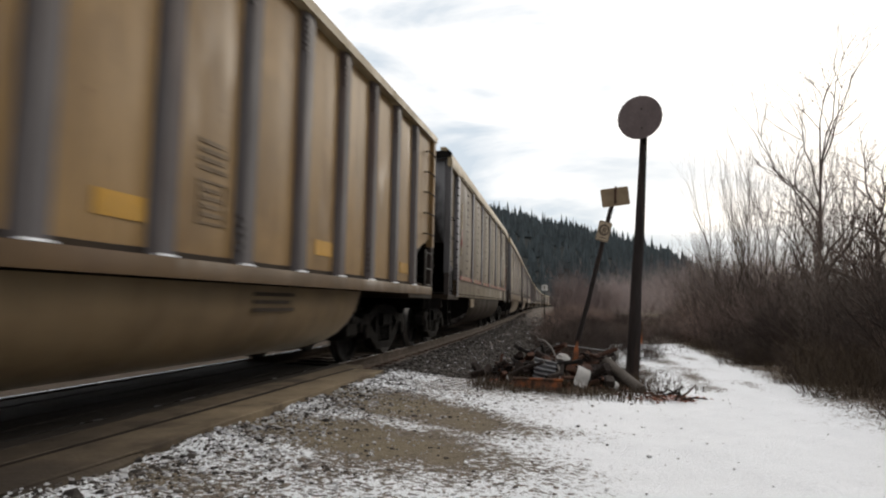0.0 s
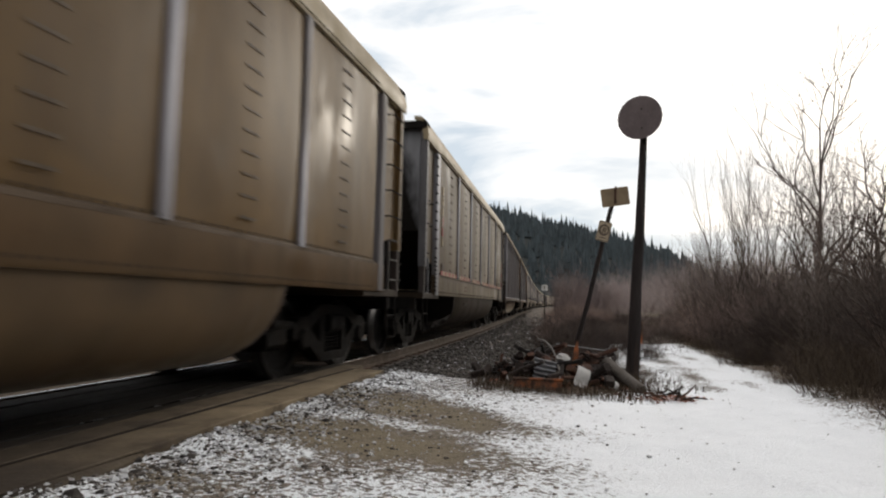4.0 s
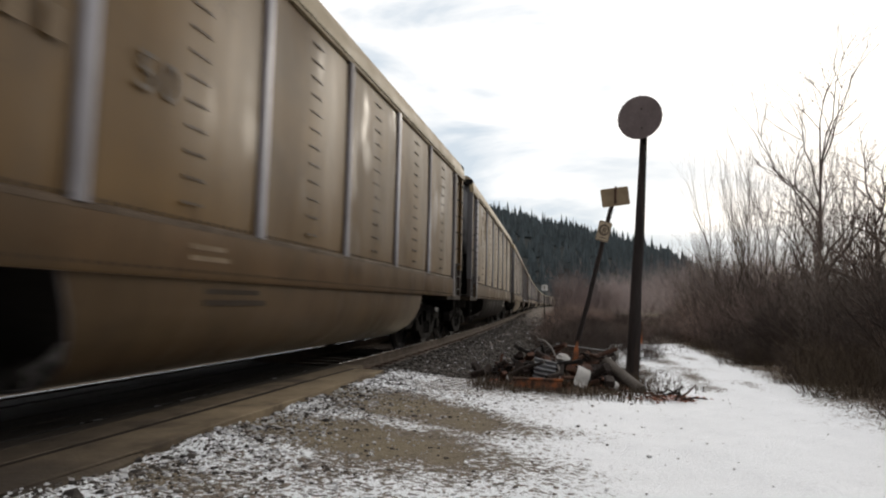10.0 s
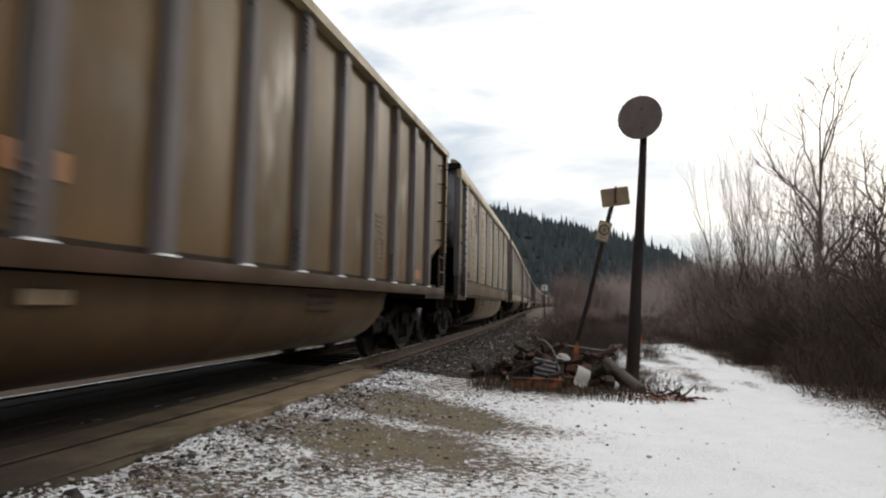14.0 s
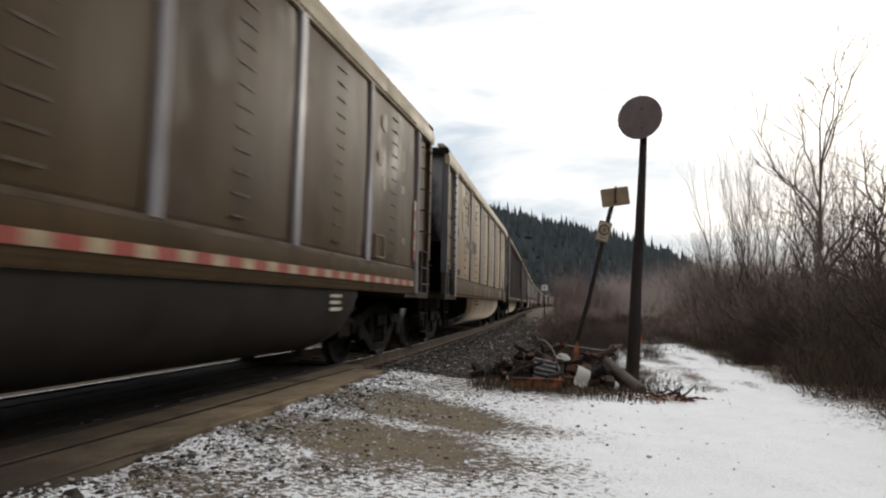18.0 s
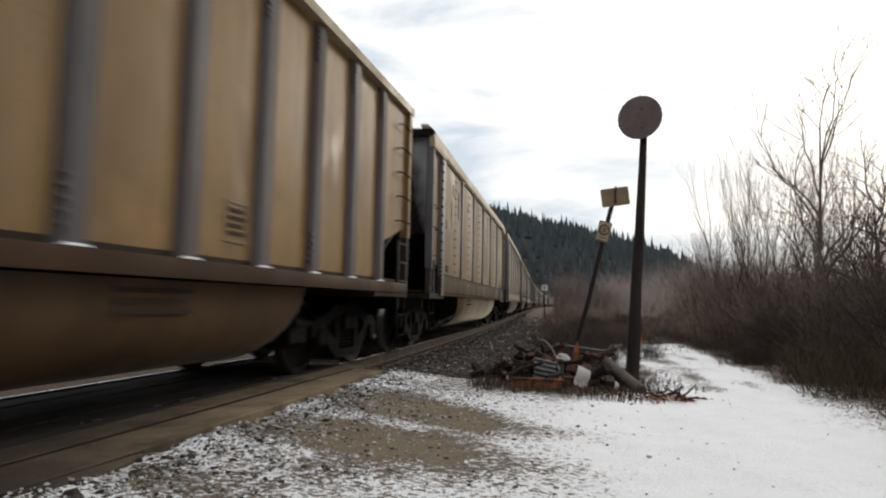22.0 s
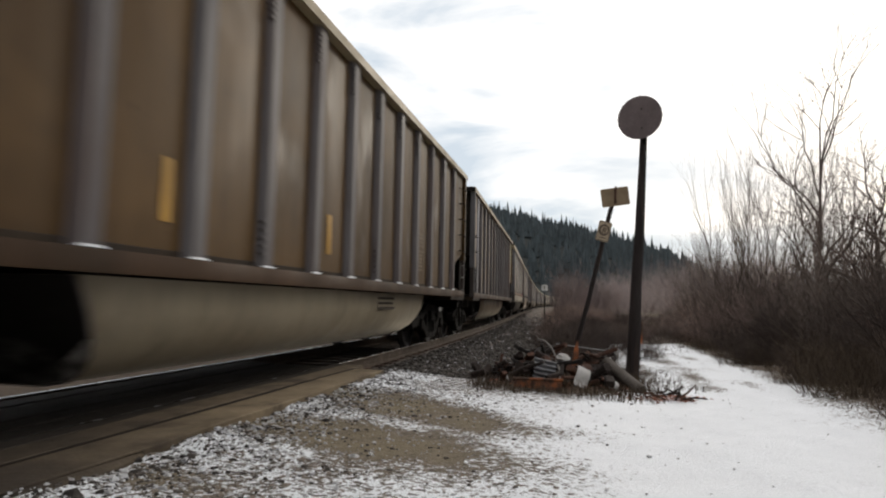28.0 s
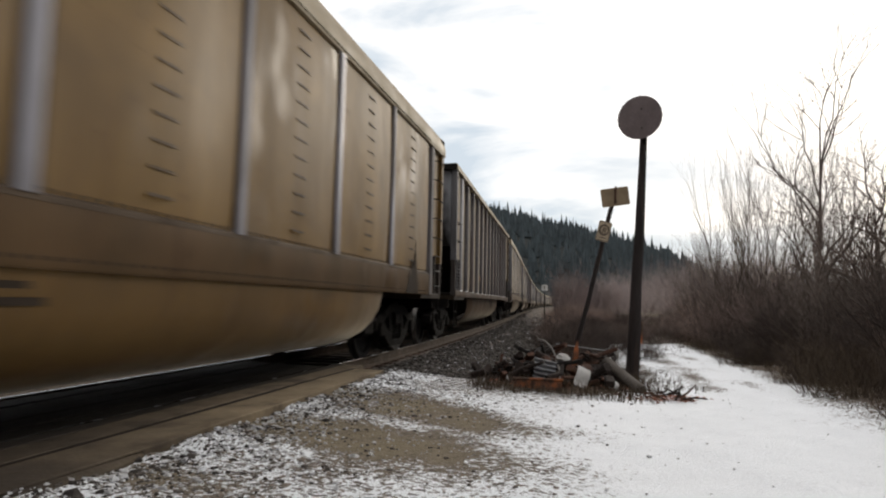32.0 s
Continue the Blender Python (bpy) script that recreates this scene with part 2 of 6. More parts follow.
oiled_plank = mat("oil_stained_crossing_plank", (0.150, 0.112, 0.073), 0.85, 0.0, (0.085, 0.064, 0.043), 1.6, 0.6, (1, 1, 1), 0.5, 24.0,
                  (0.032, 0.024, 0.018), 0.50, 0.70, 1.6, random_shade=0.1, mud_y=(4.4, 6.8))
packed_mud = mat("packed_wet_mud", (0.016, 0.012, 0.010), 0.9, 0.0, (0.028, 0.021, 0.017), 6.0, 0.6, (1, 1, 1), 0.5, 40.0, spec=0.1)
dark_plank = mat("dark_crossing_plank", (0.036, 0.030, 0.026), 0.85, 0.0, (0.055, 0.046, 0.039), 2.0, 0.6, (1, 1, 1), 0.4, 24.0, spec=0.12)
stone_mat = mat("ballast_stone", (0.050, 0.042, 0.038), 0.9, 0.0, (0.088, 0.079, 0.071), 9.0, 0.5, (1, 1, 1), 0.4, 60.0, random_shade=0.65, island=True)
frost_stone = mat("snowy_stone", (0.60, 0.61, 0.64), 0.85, 0.0, (0.40, 0.39, 0.38), 9.0, 0.6, (1, 1, 1), 0.4, 60.0, random_shade=0.3, island=True)
pole_wood = mat("tarred_pole_wood", (0.022, 0.015, 0.014), 0.85, 0.0, (0.012, 0.009, 0.009), 2.0, 0.5, (4, 4, 0.5), 0.6, 20.0,
                (0.06, 0.036, 0.027), 0.55, 0.8, 2.0, (3, 3, 0.4))
sign_back = mat("weathered_sign_back", (0.26, 0.195, 0.125), 0.6, 0.1, (0.185, 0.135, 0.085), 4.0, 0.6)
disc_back = mat("dull_disc_back", (0.135, 0.105, 0.105), 0.6, 0.2, (0.10, 0.078, 0.08), 5.0, 0.6)
sign_face = mat("dirty_cream_sign", (0.44, 0.35, 0.25), 0.6, 0.0, (0.33, 0.26, 0.18), 8.0, 0.6)
sign_white = mat("white_sign", (0.72, 0.72, 0.70), 0.5)
bark = mat("grey_brown_bark", (0.15, 0.115, 0.098), 0.9, 0.0, (0.055, 0.041, 0.037), 4.0, 0.5, (1, 1, 0.3), 0.5, 30.0, random_shade=0.2)
pale_bark = mat("pale_poplar_bark", (0.20, 0.165, 0.14), 0.9, 0.0, (0.13, 0.105, 0.09), 4.0, 0.5, (1, 1, 0.3), 0.5, 30.0, random_shade=0.2)
dark_twig = mat("dark_brown_twigs", (0.055, 0.039, 0.033), 0.9, 0.0, (0.030, 0.022, 0.019), 0.8, 0.6, (1, 1, 1), 0.0, 12.0, random_shade=0.3)
# red-brown lightened so the colour holds the backlit glow and flare haze
twig = mat("red_brown_twigs", (0.34, 0.245, 0.21), 0.9, 0.0, (0.18, 0.132, 0.115), 0.8, 0.6, (1, 1, 1), 0.0, 12.0, random_shade=0.3)
# distant thickets: the haze is put into these twig colours, there is no mist
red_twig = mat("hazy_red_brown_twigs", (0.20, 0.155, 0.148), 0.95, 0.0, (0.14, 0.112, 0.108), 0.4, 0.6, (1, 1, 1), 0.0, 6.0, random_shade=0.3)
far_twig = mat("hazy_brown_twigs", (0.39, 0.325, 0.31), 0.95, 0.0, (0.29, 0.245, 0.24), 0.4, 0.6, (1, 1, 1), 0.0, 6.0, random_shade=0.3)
dry_grass = mat("dry_grass", (0.095, 0.066, 0.040), 0.9, 0.0, (0.045, 0.032, 0.022), 3.0, 0.5, (1, 1, 1), 0.0, 10.0, random_shade=0.3)
# green lifted towards blue-grey: aerial haze painted into the forest's colour
conifer = mat("hazed_dark_conifer", (0.046, 0.060, 0.067), 0.95, 0.0, (0.058, 0.073, 0.079), 0.03, 0.6, (1, 1, 1), 0.0, 0.3, random_shade=0.18, island=True)
hill_ground = mat("wooded_hillside", (0.020, 0.025, 0.025), 0.95, 0.0, (0.034, 0.037, 0.036), 0.02, 0.5, (1, 1, 1), 0.0, 0.2,
                  (0.08, 0.08, 0.083), 0.68, 0.76, 0.02)
old_timber = mat("rotting_timber", (0.030, 0.020, 0.017), 0.9, 0.0, (0.017, 0.013, 0.0115), 4.0, 0.5, (1, 1, 1), 0.6, 30.0, random_shade=0.35)
dark_scrap = mat("charred_scrap", (0.016, 0.013, 0.012), 0.85, 0.0, (0.03, 0.024, 0.022), 6.0, 0.6, (1, 1, 1), 0.4, 30.0, random_shade=0.3)
grey_log = mat("bleached_log", (0.115, 0.10, 0.09), 0.9, 0.0, (0.065, 0.055, 0.048), 3.0, 0.5, (1, 1, 1), 0.6, 30.0)
rusty = mat("rusted_iron", (0.095, 0.045, 0.029), 0.85, 0.1, (0.055, 0.029, 0.022), 6.0, 0.6, (1, 1, 1), 0.5, 40.0, random_shade=0.3)
orange_plastic = mat("faded_orange_plastic", (0.40, 0.12, 0.035), 0.6, 0.0, (0.22, 0.07, 0.03), 5.0, 0.6, (1, 1, 1), 0.2, 30.0,
                     (0.05, 0.028, 0.018), 0.37, 0.57, 6.0)
scrap_metal = mat("dull_galvanised_sheet", (0.42, 0.43, 0.45), 0.45, 0.5, (0.28, 0.28, 0.29), 5.0, 0.6)
tarnished = mat("tarnished_zinc_sheet", (0.20, 0.205, 0.22), 0.5, 0.4, (0.09, 0.085, 0.085), 6.0, 0.6)
scrap_white = mat("dirty_white_plastic", (0.56, 0.55, 0.54), 0.55, 0.0, (0.40, 0.385, 0.37), 5.0, 0.6)
wire_mat = mat("grey_cable", (0.24, 0.22, 0.205), 0.6)
leaf_litter = mat("red_brown_litter", (0.30, 0.10, 0.055), 0.9, 0.0, (0.16, 0.065, 0.04), 9.0, 0.6, random_shade=0.4, island=True)


# ---- mesh builders ----
class MB:
    """Collects vertices and faces of one part."""

    def __init__(self):
        self.v, self.f = [], []

    def add(self, vs, fs):
        o = len(self.v)
        self.v.extend(vs)
        self.f.extend([tuple(i + o for i in q) for q in fs])
        return self

    def prism(self, poly, axis, lo, hi):
        """Extrudes a polygon of (a, b) along x, y or z; a and b are the other two axes in order."""
        put = {"x": lambda a, b, c: (c, a, b), "y": lambda a, b, c: (a, c, b), "z": lambda a, b, c: (a, b, c)}[axis]
        n = len(poly)
        vs = [put(a, b, lo) for a, b in poly] + [put(a, b, hi) for a, b in poly]
        fs = [(i, (i + 1) % n, n + (i + 1) % n, n + i) for i in range(n)]
        return self.add(vs, fs + [tuple(range(n - 1, -1, -1)), tuple(range(n, 2 * n))])

    def box(self, x0, x1, y0, y1, z0, z1, c=0.0):
        c = min(c, (y1 - y0) / 3, (z1 - z0) / 3)
        if c <= 0:
            return self.prism([(y0, z0), (y1, z0), (y1, z1), (y0, z1)], "x", x0, x1)
        return self.prism([(y0 + c, z0), (y1 - c, z0), (y1, z0 + c), (y1, z1 - c), (y1 - c, z1), (y0 + c, z1), (y0, z1 - c), (y0, z0 + c)], "x", x0, x1)

    def post(self, x0, x1, y0, y1, z0, z1, c=0.012):
        return self.prism([(x0 + c, y0), (x1 - c, y0), (x1, y0 + c), (x1, y1 - c), (x1 - c, y1), (x0 + c, y1), (x0, y1 - c), (x0, y0 + c)], "z", z0, z1)

    def tube(self, pts, radii, n=6, caps=True):
        pts = [Vector(p) for p in pts]
        if not hasattr(radii, "__len__"):
            radii = [radii] * len(pts)
        vs, fs = [], []
        d0 = (pts[1] - pts[0]).normalized()
        side = d0.orthogonal().normalized()
        for i, p in enumerate(pts):
            d = (pts[min(i + 1, len(pts) - 1)] - pts[max(i - 1, 0)]).normalized()
            side = (side - d * side.dot(d)).normalized()
            up = d.cross(side)
            for j in range(n):
                a = 2 * math.pi * j / n
                vs.append(tuple(p + (side * math.cos(a) + up * math.sin(a)) * radii[i]))
        for i in range(len(pts) - 1):
            for j in range(n):
                k = (j + 1) % n
                fs.append((i * n + j, i * n + k, (i + 1) * n + k, (i + 1) * n + j))
        if caps:
            fs += [tuple(range(n - 1, -1, -1)), tuple(range((len(pts) - 1) * n, len(pts) * n))]
        return self.add(vs, fs)

    def lathe(self, prof, n, m=None):
        """Turns (radius, height) pairs round the z axis, then moves them by m."""
        vs, fs = [], []
        for r, z in prof:
            for j in range(n):
                a = 2 * math.pi * j / n
                p = Vector((r * math.cos(a), r * math.sin(a), z))
                vs.append(tuple(m @ p) if m else tuple(p))
        for i in range(len(prof) - 1):
            for j in range(n):
                k = (j + 1) % n
                fs.append((i * n + j, i * n + k, (i + 1) * n + k, (i + 1) * n + j))
        fs += [tuple(range(n - 1, -1, -1)), tuple(range((len(prof) - 1) * n, len(prof) * n))]
        return self.add(vs, fs)

    def loft(self, rings, closed=True, caps=True):
        n = len(rings[0])
        vs = [p for r in rings for p in r]
        fs = []
        for i in range(len(rings) - 1):
            for j in range(n if closed else n - 1):
                k = (j + 1) % n
                fs.append((i * n + j, i * n + k, (i + 1) * n + k, (i + 1) * n + j))
        if caps:
            fs += [tuple(range(n - 1, -1, -1)), tuple(range((len(rings) - 1) * n, len(rings) * n))]
        return self.add(vs, fs)

    def moved(self, m):
        self.v = [tuple(m @ Vector(p)) for p in self.v]
        return self

    def mesh(self, name, material, smooth=32):
        me = bpy.data.meshes.new(name)
        me.from_pydata(self.v, [], self.f)
        if material:
            for q in material if isinstance(material, (list, tuple)) else (material,):
                me.materials.append(q)
        if smooth:
            me.shade_smooth()
            me.set_sharp_from_angle(angle=radians(smooth))
        me.update()
        return me


def part(name, mb, material, parent, label="", m=None, smooth=32):
    me = mb if isinstance(mb, bpy.types.Mesh) else mb.mesh(name, material, smooth)
    ob = new(name, me)
    ob.parent = parent
    if m is not None:
        ob.matrix_basis = m
    if label:
        ob["label"] = label
    return ob


def thing(name, mb, material, label, category, group="", kind="", m=None, smooth=32):
    ob = new(name, None if mb is None else (mb if isinstance(mb, bpy.types.Mesh) else mb.mesh(name, material, smooth)))
    if m is not None:
        ob.matrix_basis = m
    return tagged(ob, label, category, group, kind)


# ---- the line of the track: s runs along it away from the camera, lat to the right of the near rail ----
HEAD, SIDE = -0.2431, 2.6935
K_S = [-70.0, -30.0, 0.0, 25.0, 55.0, 90.0, 130.0, 180.0, 240.0, 320.0, 420.0, 520.0]
K_V = [0.0, 0.001, 0.0041, 0.0014, -0.00027, -0.00005, -0.00024, -0.00018, -0.0009, -0.00095, -0.0004, 0.0]
DS = 0.5
S_ALL = np.arange(-520.0, 760.0, DS)
_k = np.interp(S_ALL, K_S, K_V)
TH = np.concatenate([[0.0], np.cumsum((_k[1:] + _k[:-1]) / 2 * DS)])
TH += HEAD - np.interp(0.0, S_ALL, TH)
_mid = (TH[1:] + TH[:-1]) / 2
FWD = np.concatenate([[0.0], np.cumsum(np.cos(_mid) * DS)])
LEFT = np.concatenate([[0.0], np.cumsum(np.sin(_mid) * DS)])
FWD += -math.sin(HEAD) * SIDE - np.interp(0.0, S_ALL, FWD)
LEFT += math.cos(HEAD) * SIDE - np.interp(0.0, S_ALL, LEFT)
NEAR_RAIL = 0.86                      # from the cars' sides in to the near rail
CENTRE = NEAR_RAIL + 0.753            # and to the middle of the track


def on_track(s, off):
    """World x, y at s; off: metres to the left of the cars' near side."""
    th = np.interp(s, S_ALL, TH)
    return (-(np.interp(s, S_ALL, LEFT) + np.cos(th) * off), np.interp(s, S_ALL, FWD) - np.sin(th) * off)


def at(s, lat, z=0.0):
    """A place by its way along the track and its distance to the right of the near rail."""
    x, y = on_track(s, NEAR_RAIL - lat)
    return Vector((float(x), float(y), z))


def heading(s):
    """Turn about z that lays local x along the track, away from the camera."""
    return 90.0 + math.degrees(float(np.interp(s, S_ALL, TH)))


def to_track(x, y):
    """s and lat of many places."""
    x, y = np.asarray(x, float), np.asarray(y, float)
    rx, ry = on_track(S_ALL[::4], NEAR_RAIL)
    best, lat = np.zeros(x.shape), np.full(x.shape, 1e9)
    flat_x, flat_y = x.ravel(), y.ravel()
    s_out, l_out = np.zeros(flat_x.size), np.zeros(flat_x.size)
    th = TH[::4]
    for a in range(0, flat_x.size, 20000):
        dx, dy = flat_x[a:a + 20000, None] - rx[None], flat_y[a:a + 20000, None] - ry[None]
        i = np.argmin(dx * dx + dy * dy, axis=1)
        j = np.arange(len(i))
        s_out[a:a + 20000] = S_ALL[::4][i] + dx[j, i] * -np.sin(th[i]) + dy[j, i] * np.cos(th[i])
        l_out[a:a + 20000] = dx[j, i] * np.cos(th[i]) + dy[j, i] * np.sin(th[i])
    return s_out.reshape(x.shape), l_out.reshape(x.shape)


def smooth_step(v, lo, hi):
    q = np.clip((np.asarray(v, float) - lo) / (hi - lo), 0, 1)
    return q * q * (3 - 2 * q)


def wave(x, y, size, seed=0):
    """Cheap smooth relief, about -1 to 1."""
    r = np.random.RandomState(seed)
    out = 0
    for i in range(5):
        a, p = r.uniform(0, 6.28), r.uniform(0, 6.28)
        q = 6.28 / (size * r.uniform(0.6, 1.5))
        out = out + np.sin((np.cos(a) * x + np.sin(a) * y) * q + p)
    return out / 3.2


CROSS_END = 8.4


def ground_z(x, y):
    s, lat = to_track(x, y)
    beyond = smooth_step(s, CROSS_END - 0.3, CROSS_END + 1.2)
    near = np.interp(lat, [0.0, 0.95, 2.2, 4.0, 6.4, 8.0, 14.0, 40.0], [-0.02, -0.012, -0.10, -0.15, -0.15, -0.05, -0.25, -0.5])
    bank = np.interp(lat, [0.0, 1.0, 1.4, 2.9, 4.0, 6.4, 8.0, 14.0, 40.0], [-0.175, -0.175, -0.22, -0.36, -0.20, -0.16, -0.08, -0.30, -0.6])
    z = near * (1 - beyond) + bank * beyond
    track = (lat < 0.95) & (lat > -2.4)
    bed = np.interp(lat, [-2.4, -2.1, 0.0, 0.3, 0.95], [-0.24, -0.21, -0.205, -0.172, -0.172])
    bed = bed * beyond + np.where(lat > 0.0, np.where(lat > 0.925, -0.014, -0.07), -0.16) * (1 - beyond)
    z = np.where(track, bed, z)
    z = z + 0.30 * np.exp(-((x - 1.65) / 0.75) ** 2 - ((y - 9.25) / 0.55) ** 2)      # earth under the scrap heap
    z = np.where(lat <= -2.4, np.interp(lat, [-40, -8, -4, -2.4], [-0.6, -0.45, -0.30, -0.24]), z)
    rough = 0.012 * wave(x, y, 0.5, 1) + 0.02 * wave(x, y, 1.7, 2)
    return z + np.where(track, 0.3, 1.0) * rough * (1 + 0.5 * smooth_step(lat, 6.4, 9)) + 0.25 * wave(x, y, 30, 3) * smooth_step(np.hypot(x, y), 30, 120)


def gz(x, y):
    return float(ground_z(np.array([x]), np.array([y]))[0])


def grounded(s, lat, up=0.0):
    p = at(s, lat)
    return Vector((p.x, p.y, gz(p.x, p.y) + up))

# ---- ground: one sheet to the horizon ----
def steps(lo_far, lo, hi, hi_far, fine, grow=1.22):
    mid = list(np.arange(lo, hi + 1e-6, fine))
    a, d = [], fine
    while (a[-1] if a else lo) > lo_far:
        d *= grow
        a.append((a[-1] if a else lo) - d)
    b, d = [], fine
    while (b[-1] if b else hi) < hi_far:
        d *= grow
        b.append((b[-1] if b else hi) + d)
    return np.array(a[::-1] + mid + b)


def ground_material():
    m = bpy.data.materials.new("snowy_gravel_ground")
    m.use_nodes = True
    n, l = m.node_tree.nodes, m.node_tree.links
    b = n["Principled BSDF"]
    b.inputs["Roughness"].default_value, b.inputs["Specular IOR Level"].default_value = 0.9, 0.2
    co, at_ = n.new("ShaderNodeTexCoord"), n.new("ShaderNodeAttribute")
    at_.attribute_name = "cover"
    sep = n.new("ShaderNodeSeparateColor")
    l.new(at_.outputs["Color"], sep.inputs[0])

    def tex(scale, detail=6.0, rg=0.65, st=(1, 1, 1), turn=0.0):
        mp, tx = n.new("ShaderNodeMapping"), n.new("ShaderNodeTexNoise")
        mp.inputs["Scale"].default_value, mp.inputs["Rotation"].default_value = st, (0, 0, turn)
        tx.inputs["Scale"].default_value, tx.inputs["Detail"].default_value, tx.inputs["Roughness"].default_value = scale, detail, rg
        l.new(co.outputs["Object"], mp.inputs[0])
        l.new(mp.outputs[0], tx.inputs["Vector"])
        return tx.outputs[0]

    def rng(v, a, c, d=0.0, e=1.0):
        mr = n.new("ShaderNodeMapRange")
        for i, q in enumerate((a, c, d, e)):
            mr.inputs[i + 1].default_value = q
        l.new(v, mr.inputs[0])
        return mr.outputs[0]

    def mix(fac, a, c):
        mx = n.new("ShaderNodeMix")
        mx.data_type = "RGBA"
        l.new(fac, mx.inputs[0])
        for s, v in ((6, a), (7, c)):
            if isinstance(v, tuple):
                mx.inputs[s].default_value = (*v, 1)
            else:
                l.new(v, mx.inputs[s])
        return mx.outputs[2]

    def op(kind, a, c):
        mt = n.new("ShaderNodeMath")
        mt.operation = kind
        for s, v in ((0, a), (1, c)):
            if isinstance(v, float):
                mt.inputs[s].default_value = v
            else:
                l.new(v, mt.inputs[s])
        return mt.outputs[0]

    vor = n.new("ShaderNodeTexVoronoi")
    vor.inputs["Scale"].default_value = 38.0
    l.new(co.outputs["Object"], vor.inputs["Vector"])
    chip = n.new("ShaderNodeSeparateColor")
    l.new(vor.outputs["Color"], chip.inputs[0])
    grit = op("ADD", op("MULTIPLY", tex(70.0, 3.0, 0.7), 0.45), op("MULTIPLY", rng(chip.outputs[0], 0.0, 1.0, 0.25, 0.75), 0.55))
    clump = tex(10.0, 8.0, 0.78, (1.0, 2.2, 1.0), 0.35)
    patch = tex(0.9, 4.0, 0.6)
    gravel = mix(rng(chip.outputs[1], 0.1, 0.95), (0.07, 0.058, 0.050), (0.23, 0.19, 0.16))
    dirt = mix(rng(tex(12.0), 0.3, 0.7), (0.165, 0.136, 0.092), (0.225, 0.187, 0.13))
    dirt = mix(rng(grit, 0.64, 0.76), dirt, (0.11, 0.088, 0.062))
    soil = mix(sep.outputs[1], gravel, dirt)
    brown = mix(rng(clump, 0.35, 0.65), (0.050, 0.034, 0.025), (0.12, 0.085, 0.055))
    soil = mix(sep.outputs[2], soil, brown)
    # snow lies where the cover is thick or in the hollows of the relief
    level = op("ADD", op("MULTIPLY", clump, 0.42), op("ADD", op("MULTIPLY", grit, 0.52), op("MULTIPLY", patch, 0.20)))
    lim = rng(sep.outputs[0], 0.0, 1.0, 0.80, 0.34)
    snow = rng(op("SUBTRACT", level, lim), -0.02, 0.03)
    white = mix(rng(tex(3.0), 0.3, 0.7), (0.90, 0.925, 0.96), (0.84, 0.865, 0.90))
    white = mix(rng(grit, 0.68, 0.82), white, (0.50, 0.48, 0.46))
    l.new(mix(snow, soil, white), b.inputs["Base Color"])
    bp = n.new("ShaderNodeBump")
    bp.inputs["Strength"].default_value, bp.inputs["Distance"].default_value = 0.7, 0.03
    l.new(op("ADD", op("MULTIPLY", grit, 0.9), op("ADD", op("MULTIPLY", vor.outputs["Distance"], -0.5), op("ADD", clump, op("MULTIPLY", snow, 0.25)))), bp.inputs["Height"])
    l.new(bp.outputs[0], b.inputs["Normal"])
    return m


gx, gy = steps(-4500, -5.5, 9.0, 4500, 0.11), steps(-2500, 1.5, 22.0, 4800, 0.12)
GX, GY = np.meshgrid(gx, gy)
GZ = ground_z(GX, GY)
GS, GL = to_track(GX, GY)


beyond = smooth_step(GS, CROSS_END - 0.2, CROSS_END + 0.9)


def strip(x0, y0, dx, dy, half, wide):
    """A worn wheel track across the road: 1 inside, falling off at its edge."""
    n = math.hypot(dx, dy)
    u, v = ((GX - x0) * dx + (GY - y0) * dy) / n, (-(GX - x0) * dy + (GY - y0) * dx) / n
    return np.clip(1.5 * np.exp(-((u / half) ** 2) * 0.8 - (v / wide) ** 2), 0, 1)


dirt = np.clip(strip(-0.66, 4.72, 1.5, -0.75, 0.92, 0.42) + strip(-0.36, 6.10, 1.6, -1.3, 1.05, 0.40) + 0.6 * strip(-1.5, 3.45, 1.0, -0.6, 0.45, 0.20), 0, 1) * (1 - beyond)
dirt *= np.clip(0.85 + 0.35 * wave(GX, GY, 0.7, 8) + 0.3 * wave(GX, GY * 2.2, 0.4, 9), 0, 1)
snow = np.interp(GL, [0.9, 1.3, 2.4, 3.2, 4.2, 5.6, 6.1, 6.6, 7.2, 9.0], [0.74, 0.55, 0.52, 0.68, 0.88, 0.90, 0.64, 0.42, 0.18, 0.10])
snow = snow - 0.60 * dirt + 0.10 * wave(GX, GY, 1.2, 5)
ruts = 0.30 * np.exp(-((GL - 5.2) / 0.22) ** 2) + 0.26 * np.exp(-((GL - 4.55) / 0.16) ** 2) + 0.24 * np.exp(-((GL - 5.85) / 0.14) ** 2)
bank_snow = -ruts * np.clip(0.8 + 0.5 * wave(GX, GY, 1.5, 12), 0, 1.3) + np.interp(GL, [0.6, 1.2, 2.2, 3.0, 3.9, 4.7, 5.3, 6.0, 6.6, 7.4], [0.12, 0.20, 0.26, 0.20, 0.42, 0.80, 0.70, 0.90, 0.35, 0.12])
snow = snow * (1 - beyond) + (bank_snow + 0.10 * wave(GX, GY, 1.0, 6)) * beyond
snow = snow * (1 - 0.85 * smooth_step(GS + 0.8 * wave(GX, GY, 2.0, 15), 18.6, 21.0) * smooth_step(GL, 2.0, 4.0))
far = smooth_step(np.hypot(GX, GY), 25, 70)
snow = snow * (1 - far) + np.where(GL < 7, 0.10, 0.30) * far
snow = np.where(GL < -5.4, 0.24, np.where(GL < 0.95, 0.06, snow))
heap = np.exp(-(((GX - 1.55) / 1.1) ** 4) - ((GY - 8.8) / 1.15) ** 4)
